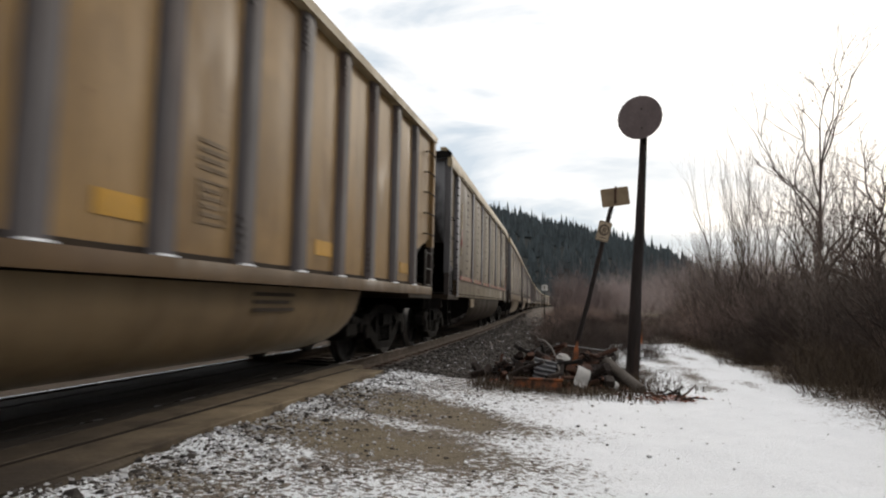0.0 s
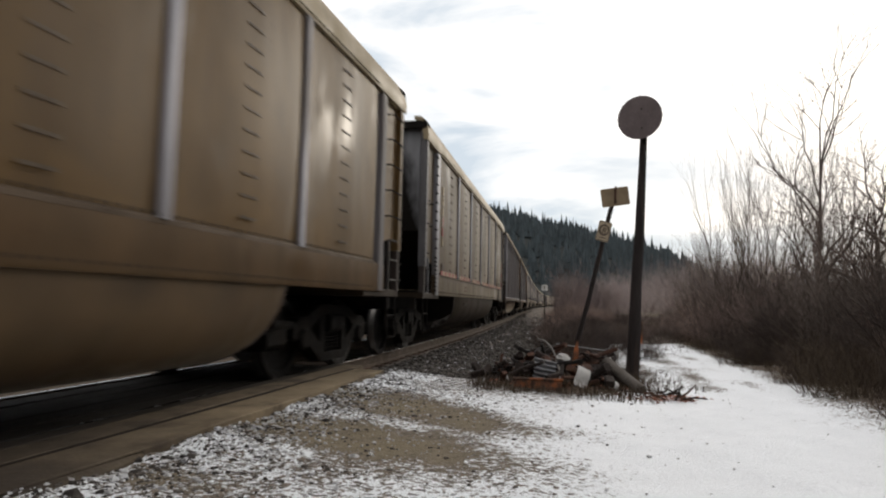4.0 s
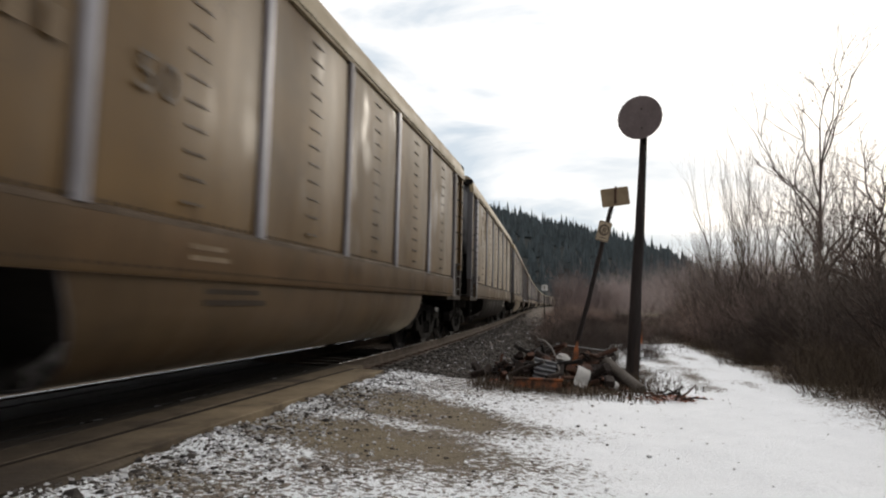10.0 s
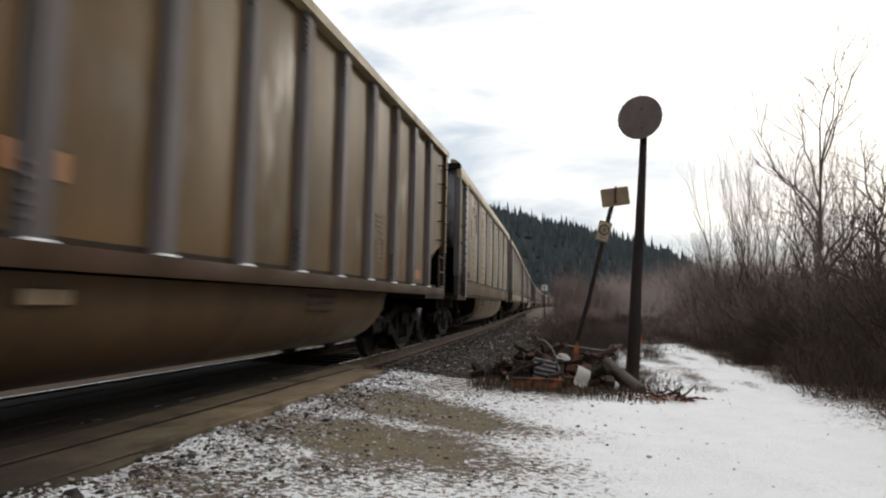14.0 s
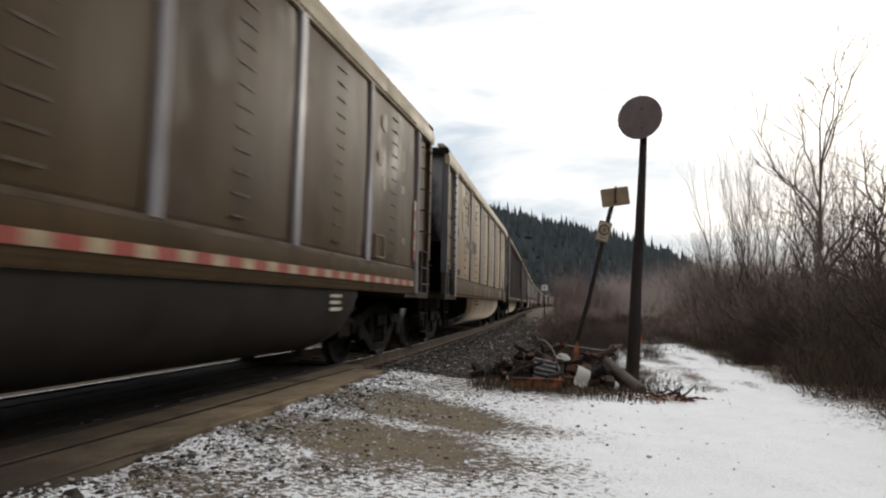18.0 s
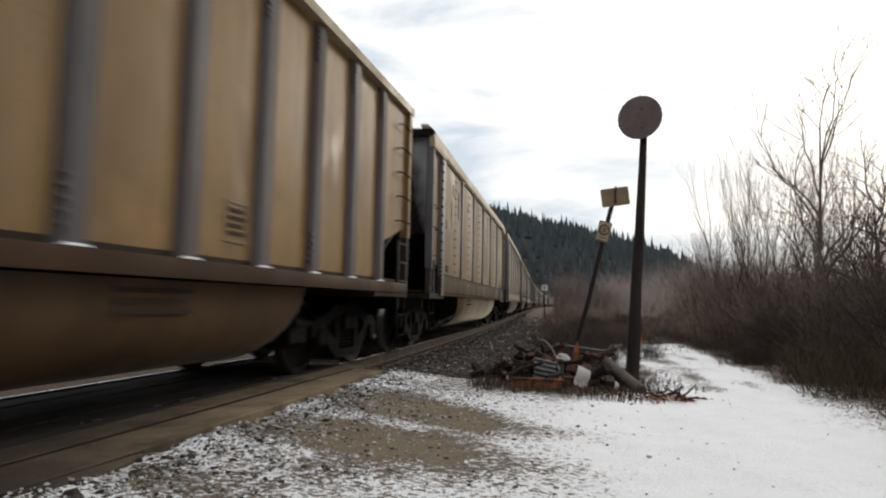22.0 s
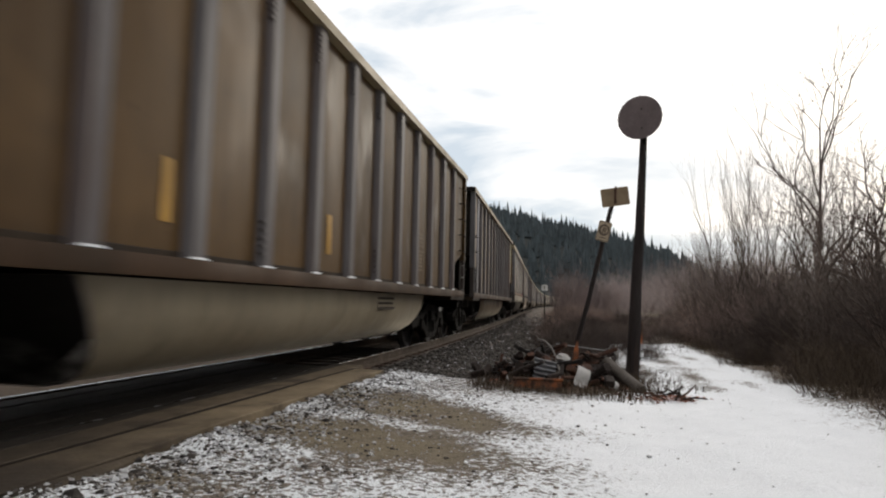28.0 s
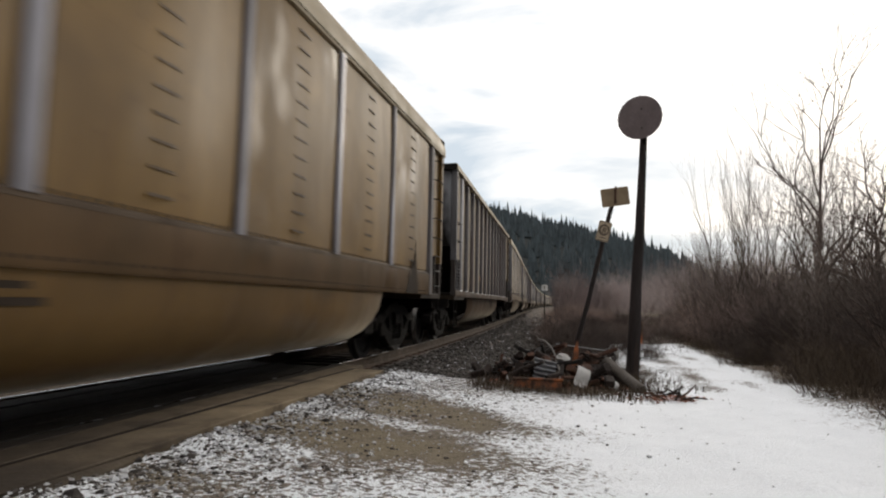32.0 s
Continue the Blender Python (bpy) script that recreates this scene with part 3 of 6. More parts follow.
snow = snow * (1 - 0.85 * heap)
brown = np.maximum(smooth_step(GL, 6.2, 7.2), far * (GL > 3))
meadow = smooth_step(np.hypot(GX, GY), 60, 85) * smooth_step(GL, 8, 14)
dirt, brown, snow = np.maximum(dirt, meadow), brown * (1 - meadow), snow * (1 - 0.8 * meadow)
brown = np.maximum(np.maximum(brown, heap), 0.9 * (GL < -1.75))
COVER = np.stack([np.clip(snow, 0, 1), dirt, np.clip(brown, 0, 1), np.ones_like(snow)], -1)
rows_n, cols_n = GX.shape
g_me = bpy.data.meshes.new("ground")
g_me.from_pydata(np.stack([GX, GY, GZ], -1).reshape(-1, 3).tolist(), [],
                 [(r * cols_n + c, r * cols_n + c + 1, (r + 1) * cols_n + c + 1, (r + 1) * cols_n + c) for r in range(rows_n - 1) for c in range(cols_n - 1)])
g_me.materials.append(ground_material())
g_me.color_attributes.new("cover", "FLOAT_COLOR", "POINT").data.foreach_set("color", COVER.reshape(-1))
g_me.shade_smooth()
tagged(new("ground", g_me), "gravel road ground thinly covered with trodden snow", "ground", kind="structure")


# ---- railway track ----
def rail_profile(w=0.0):
    return [(-0.07, -0.175), (0.07, -0.175), (0.065, -0.16), (0.012, -0.14), (0.012, -0.045), (0.036, -0.035), (0.036, -0.006), (0.028, -0.0005),
            (-0.028, -0.0005), (-0.036, -0.006), (-0.036, -0.035), (-0.012, -0.045), (-0.012, -0.14), (-0.065, -0.16)]


def sweep(profile, lat, s_list):
    rings = []
    for s in s_list:
        th = float(np.interp(s, S_ALL, TH))
        c = at(s, lat)
        rings.append([(c.x + a * math.cos(th), c.y + a * math.sin(th), b) for a, b in profile])
    return MB().loft(rings)


S_RAIL = list(np.arange(-500, -20, 12.0)) + list(np.arange(-20, 120, 1.5)) + list(np.arange(120, 700, 8.0))
track = thing("railway_track", None, None, "railway track with rusty rails on dark tarred wooden ties", "track", kind="structure")
for lat in (0.0, -1.505):
    rail = part("rail", sweep(rail_profile(), lat, S_RAIL), rail_side, track, "rusty steel rail")
    part("rail_head", sweep([(-0.027, -0.004), (0.027, -0.004), (0.025, 0.002), (-0.025, 0.002)], lat, S_RAIL), rail_top, rail, "polished running surface")
tie_me = MB().box(-1.30, 1.30, -0.115, 0.115, -0.19, 0.0, 0.012).mesh("tie", tie_wood)
plate_me = MB().box(-0.17, 0.17, -0.09, 0.09, 0.0, 0.012, 0.004).mesh("tie_plate", rusty)
rt = random.Random(4)
for i in range(180):
    s = CROSS_END + 0.35 + i * 0.53
    p = at(s, -0.7525 + rt.uniform(-0.04, 0.04), -0.178)
    tie = part("tie", tie_me, None, track, m=pose(*p, 0, 0, heading(s) - 90 + rt.uniform(-1.2, 1.2)))
    if i < 40:
        part("tie_plate", plate_me, None, tie, m=pose(0.75, 0, 0.0))

# Timber crossing: light weathered planks outside the near rail, oily ones between the rails
crossing = thing("timber_crossing", None, None, "weathered wooden plank level crossing beside the rail", "crossing", kind="structure")


def plank_mesh(s0, s1, lat0, lat1, z0, z1, seed):
    r = random.Random(seed)
    rings = []
    for s in np.linspace(s0, s1, 9):
        a, b = lat0 + r.uniform(-0.006, 0.006), lat1 + r.uniform(-0.006, 0.006)
        t = z1 + r.uniform(-0.006, 0.004)
        th = float(np.interp(s, S_ALL, TH))
        c = at(s, 0.0)
        rings.append([(c.x + q * math.cos(th), c.y + q * math.sin(th), z) for q, z in
                      ((a, z0), (b, z0), (b, t - 0.007), (b - 0.007, t), (a + 0.007, t), (a, t - 0.007))])
    return MB().loft(rings)


for j, (a, b, top) in enumerate(((0.22, 0.495, 0.024), (0.545, 0.935, 0.022))):
    for i, (s0, s1) in enumerate(((-9.0, -1.2), (-1.18, CROSS_END - 0.45 * j))):
        part("plank", plank_mesh(s0, s1, a, b, -0.2, top, i * 7 + j), plank_wood if j else oiled_plank, crossing)
part("packed_mud", plank_mesh(-9.0, CROSS_END - 0.46, 0.492, 0.548, -0.2, 0.020, 91), packed_mud, crossing, "dark mud packed between the boards")
rings = []
for s in np.linspace(-9.0, 3.3, 24):
    th, c, b = float(np.interp(s, S_ALL, TH)), at(s, 0.0), float(np.interp(s, [-9, 1.6, 2.5, 3.3], [1.45, 1.30, 1.06, 0.965])) + rt.uniform(-0.015, 0.015)
    rings.append([(c.x + q * math.cos(th), c.y + q * math.sin(th), z) for q, z in ((0.945, -0.2), (b, -0.2), (b, -0.02), (b - 0.02, 0.0), (0.955, 0.008), (0.945, 0.0))])
part("plank", MB().loft(rings), plank_wood, crossing, "split muddy board at the edge of the crossing")
part("plank", plank_mesh(-9.0, CROSS_END + 0.1, 0.055, 0.212, -0.2, 0.018, 51), dark_plank, crossing, "dark filler board along the rail")
for j in range(5):
    a = -1.40 + j * 0.265
    part("plank", plank_mesh(-9.0, CROSS_END + 0.1, a, a + 0.25, -0.2, -0.012, 40 + j), dark_plank, crossing, "oil-blackened plank between the rails")


# ---- loose stones ----
def stone_field(name, material, count, seed, place, size, label, category):
    r = np.random.RandomState(seed)
    base = np.array([(-1, -1, -0.6), (1, -1, -0.6), (1, 1, -0.6), (-1, 1, -0.6), (-0.7, -0.7, 0.6), (0.7, -0.7, 0.7), (0.7, 0.7, 0.6), (-0.7, 0.7, 0.75)])
    quads = [(3, 2, 1, 0), (4, 5, 6, 7), (0, 1, 5, 4), (1, 2, 6, 5), (2, 3, 7, 6), (3, 0, 4, 7)]
    s, lat = place(r, count)
    x, y = on_track(s, NEAR_RAIL - lat)
    z = ground_z(x, y)
    vs, fs = [], []
    for i in range(count):
        k = size(r)
        b = base * (1 + r.uniform(-0.38, 0.38, base.shape)) * k * np.array([r.uniform(0.7, 1.3), r.uniform(0.7, 1.3), r.uniform(0.5, 1.0)])
        a = r.uniform(0, 6.28)
        c, d = math.cos(a), math.sin(a)
        px, py = b[:, 0] * c - b[:, 1] * d, b[:, 0] * d + b[:, 1] * c
        o = len(vs)
        vs.extend(zip(px + x[i], py + y[i], b[:, 2] + z[i] + k * 0.25))
        fs.extend([tuple(q + o for q in f) for f in quads])
    me = bpy.data.meshes.new(name)
    me.from_pydata(vs, [], fs)
    me.materials.append(material)
    return tagged(new(name, me), label, category, kind="stuff")


def on_road(r, n):
    return r.uniform(1.5, CROSS_END + 0.5, n), 0.97 + np.abs(r.normal(0, 1.3, n))


def on_edge(r, n):
    return r.uniform(1.0, CROSS_END + 0.6, n), 0.95 + np.abs(r.normal(0, 0.26, n))


def on_strip(r, n):
    return r.uniform(1.6, CROSS_END + 0.4, n), r.uniform(0.97, 1.25, n) + r.exponential(0.40, n)


def on_bank(r, n):
    s = CROSS_END + r.exponential(11.0, n)
    return s, r.uniform(0.35, 2.9, n)


def on_verge(r, n):
    return r.uniform(2, 18, n), r.uniform(3.0, 6.4, n)


stone_field("ballast", stone_mat, 15000, 1, on_bank, lambda r: r.uniform(0.018, 0.042), "dark crushed stone ballast on the track shoulder", "ballast")
stone_field("ballast", frost_stone, 1300, 2, on_bank, lambda r: r.uniform(0.012, 0.03), "snow-dusted stones on the track shoulder", "ballast")
stone_field("gravel", stone_mat, 230, 13, on_road, lambda r: r.uniform(0.006, 0.014), "scattered dark pebbles on the snowy road", "gravel")
stone_field("gravel", stone_mat, 1500, 3, on_road, lambda r: 0.002 + r.exponential(0.0018), "small dark stones strewn on the snowy road", "gravel")
stone_field("gravel", frost_stone, 1600, 4, on_road, lambda r: 0.003 + r.exponential(0.0022), "snow-crusted gravel along the crossing planks", "gravel")
stone_field("gravel", stone_mat, 1500, 6, on_edge, lambda r: 0.004 + r.exponential(0.0038), "dark gravel heaped along the crossing planks", "gravel")
stone_field("gravel", frost_stone, 1300, 7, on_edge, lambda r: 0.004 + r.exponential(0.0038), "snowy gravel heaped along the crossing planks", "gravel")
stone_field("gravel", stone_mat, 2200, 8, on_strip, lambda r: 0.003 + r.exponential(0.0028), "brown crushed gravel lying among crusts of snow", "gravel")
stone_field("gravel", frost_stone, 2200, 9, on_strip, lambda r: 0.003 + r.exponential(0.0028), "snow-crusted grit beside the crossing", "gravel")
stone_field("gravel", stone_mat, 130, 5, on_verge, lambda r: 0.003 + r.exponential(0.003), "scattered pebbles on trodden snow", "gravel")


# ---- pole with the round sign, leaning signpost, far sign ----
def lean_tube(p0, p1, r0, r1, n, seed, count=9, wob=0.006):
    r = random.Random(seed)
    p0, p1 = Vector(p0), Vector(p1)
    pts = [p0.lerp(p1, i / (count - 1)) + Vector((r.uniform(-wob, wob), r.uniform(-wob, wob), 0)) for i in range(count)]
    return MB().tube(pts, [r0 + (r1 - r0) * i / (count - 1) + r.uniform(-0.002, 0.002) for i in range(count)], n)


def round_sign_pole():
    base = Vector((2.90, 9.67, -0.32))
    ob = thing("round_sign_pole", None, None, "tall dark wooden pole carrying a round sign seen from behind", "sign", m=pose(*base))
    part("pole", lean_tube((0, 0, 0), (0.20, 0, 3.90), 0.105, 0.054, 14, 3), pole_wood, ob, "tarred wooden pole")
    turn = pose(0.112, -0.10, 4.16, 90, 0, -32)
    disc = part("disc", MB().lathe([(0.328, -0.008), (0.34, -0.006), (0.34, 0.006), (0.328, 0.010)], 20, turn), disc_back, ob, "dull grey-brown metal disc")
    part("rim", MB().lathe([(0.334, 0.008), (0.344, 0.010), (0.344, 0.016), (0.334, 0.017)], 20, turn), disc_back, disc)
    for dz in (-0.17, 0.13):
        part("bolt", MB().lathe([(0.014, 0.008), (0.014, 0.018), (0.008, 0.02)], 8, turn @ pose(0.03, dz, 0)), cast_steel, disc)
    part("bracket", MB().box(-0.02, 0.02, -0.03, 0.03, -0.25, 0.25, 0.004).moved(pose(0.205, -0.035, 4.0, 0, 3, 0)), cast_steel, ob)
    part("marker", MB().box(-0.008, 0.008, -0.05, 0.05, -0.16, 0.16, 0.004).moved(pose(0.135, 0.0, 0.84, 0, 3, 10)), orange_plastic, ob, "narrow orange reflector strip")
    return ob


round_sign_pole()


def signpost():
    base, top = Vector((2.44, 12.0, -0.34)), Vector((3.31, 12.0, 3.16))
    ob = thing("leaning_signpost", None, None, "thin leaning wooden post with two weathered signs", "sign", m=pose(*base))
    part("post", lean_tube((0, 0, 0), top - base, 0.05, 0.042, 8, 8), pole_wood, ob)
    turn = pose(0.835, -0.06, 3.34, 90, 0, -9) @ pose(0, 0, 0, 0, 0, 7.5)
    board = [(-0.26, -0.16), (-0.245, -0.175), (0.245, -0.175), (0.26, -0.16), (0.26, 0.16), (0.245, 0.175), (-0.245, 0.175), (-0.26, 0.16)]
    plate = part("sign_plate", MB().prism(board, "z", -0.004, 0.004).moved(turn), sign_back, ob, "blank beige back of a rectangular sign")
    part("strap", MB().box(-0.018, 0.018, -0.13, 0.20, 0.004, 0.03, 0.004).moved(turn @ pose(0, 0, 0, 0, 0, -10)), rusty, plate)
    for dz in (-0.09, 0.12):
        part("bolt", MB().lathe([(0.016, 0.028), (0.016, 0.036), (0.009, 0.04)], 8, turn @ pose(0, dz, 0)), cast_steel, plate)
    turn = pose(0.615, -0.07, 2.67, 90, 0, 2) @ pose(0, 0, 0, 0, 0, -14)
    face = [(-0.125, -0.175), (-0.105, -0.195), (0.105, -0.195), (0.125, -0.175), (0.125, 0.175), (0.105, 0.195), (-0.105, 0.195), (-0.125, 0.175)]
    small = part("sign_face", MB().prism(face, "z", -0.004, 0.004).moved(turn), sign_face, ob, "small cream sign with a dark ring symbol")
    part("border", MB().loft([[(x * k, y * k, 0.006) for x, y in face] for k in (0.96, 0.88)], caps=False).moved(turn), mark_dark, small)
    ring = MB()
    pts = [(0.084 * math.cos(a), 0.03 + 0.094 * math.sin(a), 0.006) for a in np.linspace(0, 6.283, 20)]
    ring.tube(pts, 0.017, 5).moved(turn)
    part("ring", ring, mark_dark, small)
    part("symbol", MB().box(-0.03, -0.012, -0.045, 0.075, 0.004, 0.008).box(-0.012, 0.03, 0.05, 0.07, 0.004, 0.008).box(-0.012, 0.028, 0.005, 0.022, 0.004, 0.008)
         .box(0.022, 0.04, 0.018, 0.058, 0.004, 0.008).box(0.012, 0.032, -0.045, 0.01, 0.004, 0.008).moved(turn), mark_dark, small)
    part("caption_bar", MB().box(-0.07, 0.07, -0.135, -0.115, 0.004, 0.008).moved(turn), mark_dark, small)
    return ob


signpost()


def far_sign():
    p = Vector((8.1, 50.0, gz(8.1, 50.0)))
    ob = thing("trackside_sign", None, None, "small white trackside sign on a thin post", "sign", m=pose(*p))
    part("post", MB().tube([(0, 0, -0.1), (0, 0, 2.2)], 0.035, 6), cast_steel, ob)
    plate = part("plate", MB().prism([(-0.24, -0.22), (0.24, -0.22), (0.24, 0.18), (0.2, 0.22), (-0.2, 0.22), (-0.24, 0.18)], "y", -0.05, -0.04).moved(pose(0, 0, 2.55)), sign_white, ob)
    part("symbol", MB().prism([(-0.05, -0.12), (0.05, -0.12), (0.05, 0.12), (-0.05, 0.12)], "y", -0.06, -0.052).moved(pose(0, 0, 2.55)), mark_dark, plate)


far_sign()

# ---- coal train ----
from mathutils.geometry import tessellate_polygon
HALF = 7.30          # half the body's length
POST0, POST_STEP = -3.92, 2.0     # the smooth cars' flush posts
PITCH = 16.18        # coupled length of a car
WHEEL_R = 0.46


def truck_parts():
    """Meshes of one four-wheel truck, shared by all cars; local x along the track, z 0 at the rail."""
    me = {}
    outer = [(-1.13, 0.47), (-1.13, 0.62), (-1.0, 0.71), (-0.78, 0.72), (-0.42, 0.86), (0.42, 0.86), (0.78, 0.72), (1.0, 0.71), (1.13, 0.62), (1.13, 0.47),
             (1.03, 0.44), (0.82, 0.43), (0.62, 0.34), (0.36, 0.16), (-0.36, 0.16), (-0.62, 0.34), (-0.82, 0.43), (-1.03, 0.44)]
    left = [(-0.68, 0.58), (-0.42, 0.71), (-0.40, 0.40), (-0.50, 0.45)]
    mid = [(-0.27, 0.27), (-0.27, 0.74), (0.27, 0.74), (0.27, 0.27)]
    holes = [left, mid, [(-x, z) for x, z in left]]
    loops = [outer] + holes
    flat = [p for q in loops for p in q]
    tris = tessellate_polygon([[Vector((x, z, 0)) for x, z in q] for q in loops])
    b, n = MB(), len(flat)
    fs = [tuple(t) for t in tris] + [tuple(i + n for i in t[::-1]) for t in tris]
    o = 0
    for q in loops:
        fs += [(o + i, o + (i + 1) % len(q), o + (i + 1) % len(q) + n, o + i + n) for i in range(len(q))]
        o += len(q)
    b.add([(x, -0.08, z) for x, z in flat] + [(x, 0.08, z) for x, z in flat], fs)
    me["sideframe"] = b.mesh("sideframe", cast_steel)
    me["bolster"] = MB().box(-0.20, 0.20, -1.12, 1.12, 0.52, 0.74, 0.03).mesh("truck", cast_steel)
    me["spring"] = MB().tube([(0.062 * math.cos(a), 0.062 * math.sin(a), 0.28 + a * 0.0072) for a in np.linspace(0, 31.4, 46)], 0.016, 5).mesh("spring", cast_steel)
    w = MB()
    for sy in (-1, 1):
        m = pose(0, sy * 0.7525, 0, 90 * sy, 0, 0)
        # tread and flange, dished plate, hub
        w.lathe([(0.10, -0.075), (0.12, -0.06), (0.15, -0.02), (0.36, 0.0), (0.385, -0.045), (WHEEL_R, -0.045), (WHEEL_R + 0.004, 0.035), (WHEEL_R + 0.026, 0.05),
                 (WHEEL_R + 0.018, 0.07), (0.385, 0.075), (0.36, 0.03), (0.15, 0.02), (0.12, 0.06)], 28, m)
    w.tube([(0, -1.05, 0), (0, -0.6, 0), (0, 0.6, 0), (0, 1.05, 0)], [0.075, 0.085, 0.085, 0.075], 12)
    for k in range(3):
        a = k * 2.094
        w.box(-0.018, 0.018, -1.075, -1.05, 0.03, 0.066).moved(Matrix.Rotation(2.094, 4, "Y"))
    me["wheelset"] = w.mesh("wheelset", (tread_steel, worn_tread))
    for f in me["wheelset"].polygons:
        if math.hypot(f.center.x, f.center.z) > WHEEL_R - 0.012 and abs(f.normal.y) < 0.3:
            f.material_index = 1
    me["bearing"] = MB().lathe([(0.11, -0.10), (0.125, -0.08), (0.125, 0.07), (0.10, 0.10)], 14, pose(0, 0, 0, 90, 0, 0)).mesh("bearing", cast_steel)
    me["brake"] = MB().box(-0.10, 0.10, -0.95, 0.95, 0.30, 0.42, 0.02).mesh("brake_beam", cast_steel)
    return me


TRUCK = truck_parts()


def add_truck(car, x):
    t = part("truck", TRUCK["bolster"], None, car, "grimy four-wheel freight truck", m=pose(x, 0, 0))
    for sy in (-1, 1):
        part("sideframe", TRUCK["sideframe"], None, t, m=pose(0, sy * 0.99, 0))
        for q in (-0.155, 0.0, 0.155):
            part("spring", TRUCK["spring"], None, t, m=pose(q, sy * 0.99, 0))
        for sx in (-0.89, 0.89):
            part("bearing", TRUCK["bearing"], None, t, m=pose(sx, sy * 1.02, WHEEL_R))
    for sx in (-0.89, 0.89):
        part("wheelset", TRUCK["wheelset"], None, t, "worn steel wheelset", m=pose(sx, 0, WHEEL_R))
    for sx in (-0.35, 0.35):
        part("brake_beam", TRUCK["brake"], None, t, m=pose(sx, 0, 0))


def end_works(car, paint, bays, top, end_metal, cuts=((1.80, 2.0), (1.75, 2.05))):
    """Ends of a car: dark sheet, posts, platform, grab irons, ladder, step, coupler."""
    for sx in (-1, 1):
        turn = pose(0, 0, 0, 0, 0, 0 if sx > 0 else 180)
        X = HALF
        bay = bays[1] if sx > 0 else bays[0]
        cut = cuts[1] if sx > 0 else cuts[0]
        sheet = [(X - 0.06, top - 0.05), (X - 0.06, 2.15), (X - 1.7, 1.16), (X - 1.76, 1.16), (X - 0.12, 2.18), (X - 0.12, top - 0.05)]
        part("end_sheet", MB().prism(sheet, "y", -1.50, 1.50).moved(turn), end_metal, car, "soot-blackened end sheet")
        part("end_chord", MB().box(X - 0.14, X + 0.07, -1.60, 1.60, top - 0.13, top, 0.02).moved(turn), soot, car)
        for sy in (-1, 1):
            c = part("corner_post", MB().post(X - 0.13, X, sy * 1.54 - 0.065, sy * 1.54 + 0.065, cut[1] - 0.15, top - 0.10).moved(turn), paint if sx > 0 else corner_grey, car, "corner post with a row of bolts")
            part("corner_post", MB().post(X - 0.11, X - 0.01, sy * 1.54 - 0.05, sy * 1.54 + 0.05, 1.05, cut[1] - 0.14).moved(turn), dark_post, car, "darker foot of the corner post")
            rungs = MB()
            for i in range(22):
                z = 1.22 + i * 0.115
                rungs.box(X - 0.026, X + 0.006, sy * 1.606 - 0.006, sy * 1.606 + 0.006, z, z + 0.02)
            tagged(part("bolt_strip", rungs.moved(turn), bright_rod, c), kind="stuff")
            # side sheet of the end bay, cut away below along the sloping floor
            y0, y1 = sorted((sy * 1.52, sy * 1.54))
            part("bay_sheet", MB().prism([(X - 0.10, top - 0.12), (X - bay, top - 0.12), (X - bay, cut[0]), (X - 0.10, cut[1])], "y", y0, y1).moved(turn), paint, car)
            for z in (2.10, 2.46, 2.82, 3.18, 3.54) if sx > 0 else (2.28, 2.68):
                g = MB().tube([(X - 0.12, sy * 1.54, z), (X - 0.12, sy * 1.63, z), (X - 0.55, sy * 1.63, z), (X - 0.55, sy * 1.54, z)], 0.011, 6)
                part("grab_iron", g.moved(turn), cast_steel if sx > 0 else bright_rod, car)
            for i in range(3):
                z = 1.22 + i * 0.28
                part("ladder_rung", MB().tube([(X - 0.05, sy * 1.58, z), (X - 0.42, sy * 1.58, z)], 0.013, 6).moved(turn), bright_rod if sx > 0 else cast_steel, car)
            part("ladder_rail", MB().post(X - 0.46, X - 0.41, sy * 1.56 - 0.02, sy * 1.56 + 0.02, 1.06, min(1.95, cut[0] + 0.08)).moved(turn), bright_rod if sx > 0 else corner_grey, car)
            st = MB().tube([(X - 0.08, sy * 1.55, 1.06), (X - 0.08, sy * 1.57, 0.42), (X - 0.44, sy * 1.57, 0.42), (X - 0.44, sy * 1.55, 1.06)], 0.018, 6)
            st.tube([(X - 0.08, sy * 1.56, 0.72), (X - 0.44, sy * 1.56, 0.72)], 0.014, 6)
            part("step", st.moved(turn), cast_steel, car)
        rungs = MB()
        for i in range(8):
            z = 1.38 + i * 0.32
            rungs.tube([(X - 0.06, -1.50, z), (X + 0.085, -1.50, z), (X + 0.085, -1.06, z), (X - 0.06, -1.06, z)], 0.012, 6)
        tagged(part("end_ladder", rungs.moved(turn), cast_steel, car, "dark rungs across the end"), kind="stuff")
        part("end_platform", MB().box(X - bay - 0.4, X, -1.58, 1.58, 0.98, 1.08, 0.01).moved(turn), PAINT["platform"], car)
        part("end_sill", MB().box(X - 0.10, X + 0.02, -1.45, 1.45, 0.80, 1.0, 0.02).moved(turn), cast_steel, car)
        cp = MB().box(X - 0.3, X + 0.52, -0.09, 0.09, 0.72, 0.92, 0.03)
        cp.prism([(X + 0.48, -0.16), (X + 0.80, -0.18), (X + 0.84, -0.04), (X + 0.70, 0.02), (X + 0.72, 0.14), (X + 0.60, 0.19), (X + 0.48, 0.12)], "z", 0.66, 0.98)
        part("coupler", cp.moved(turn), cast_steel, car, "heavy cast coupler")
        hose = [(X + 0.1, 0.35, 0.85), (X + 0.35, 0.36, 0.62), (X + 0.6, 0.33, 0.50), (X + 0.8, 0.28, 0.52)]
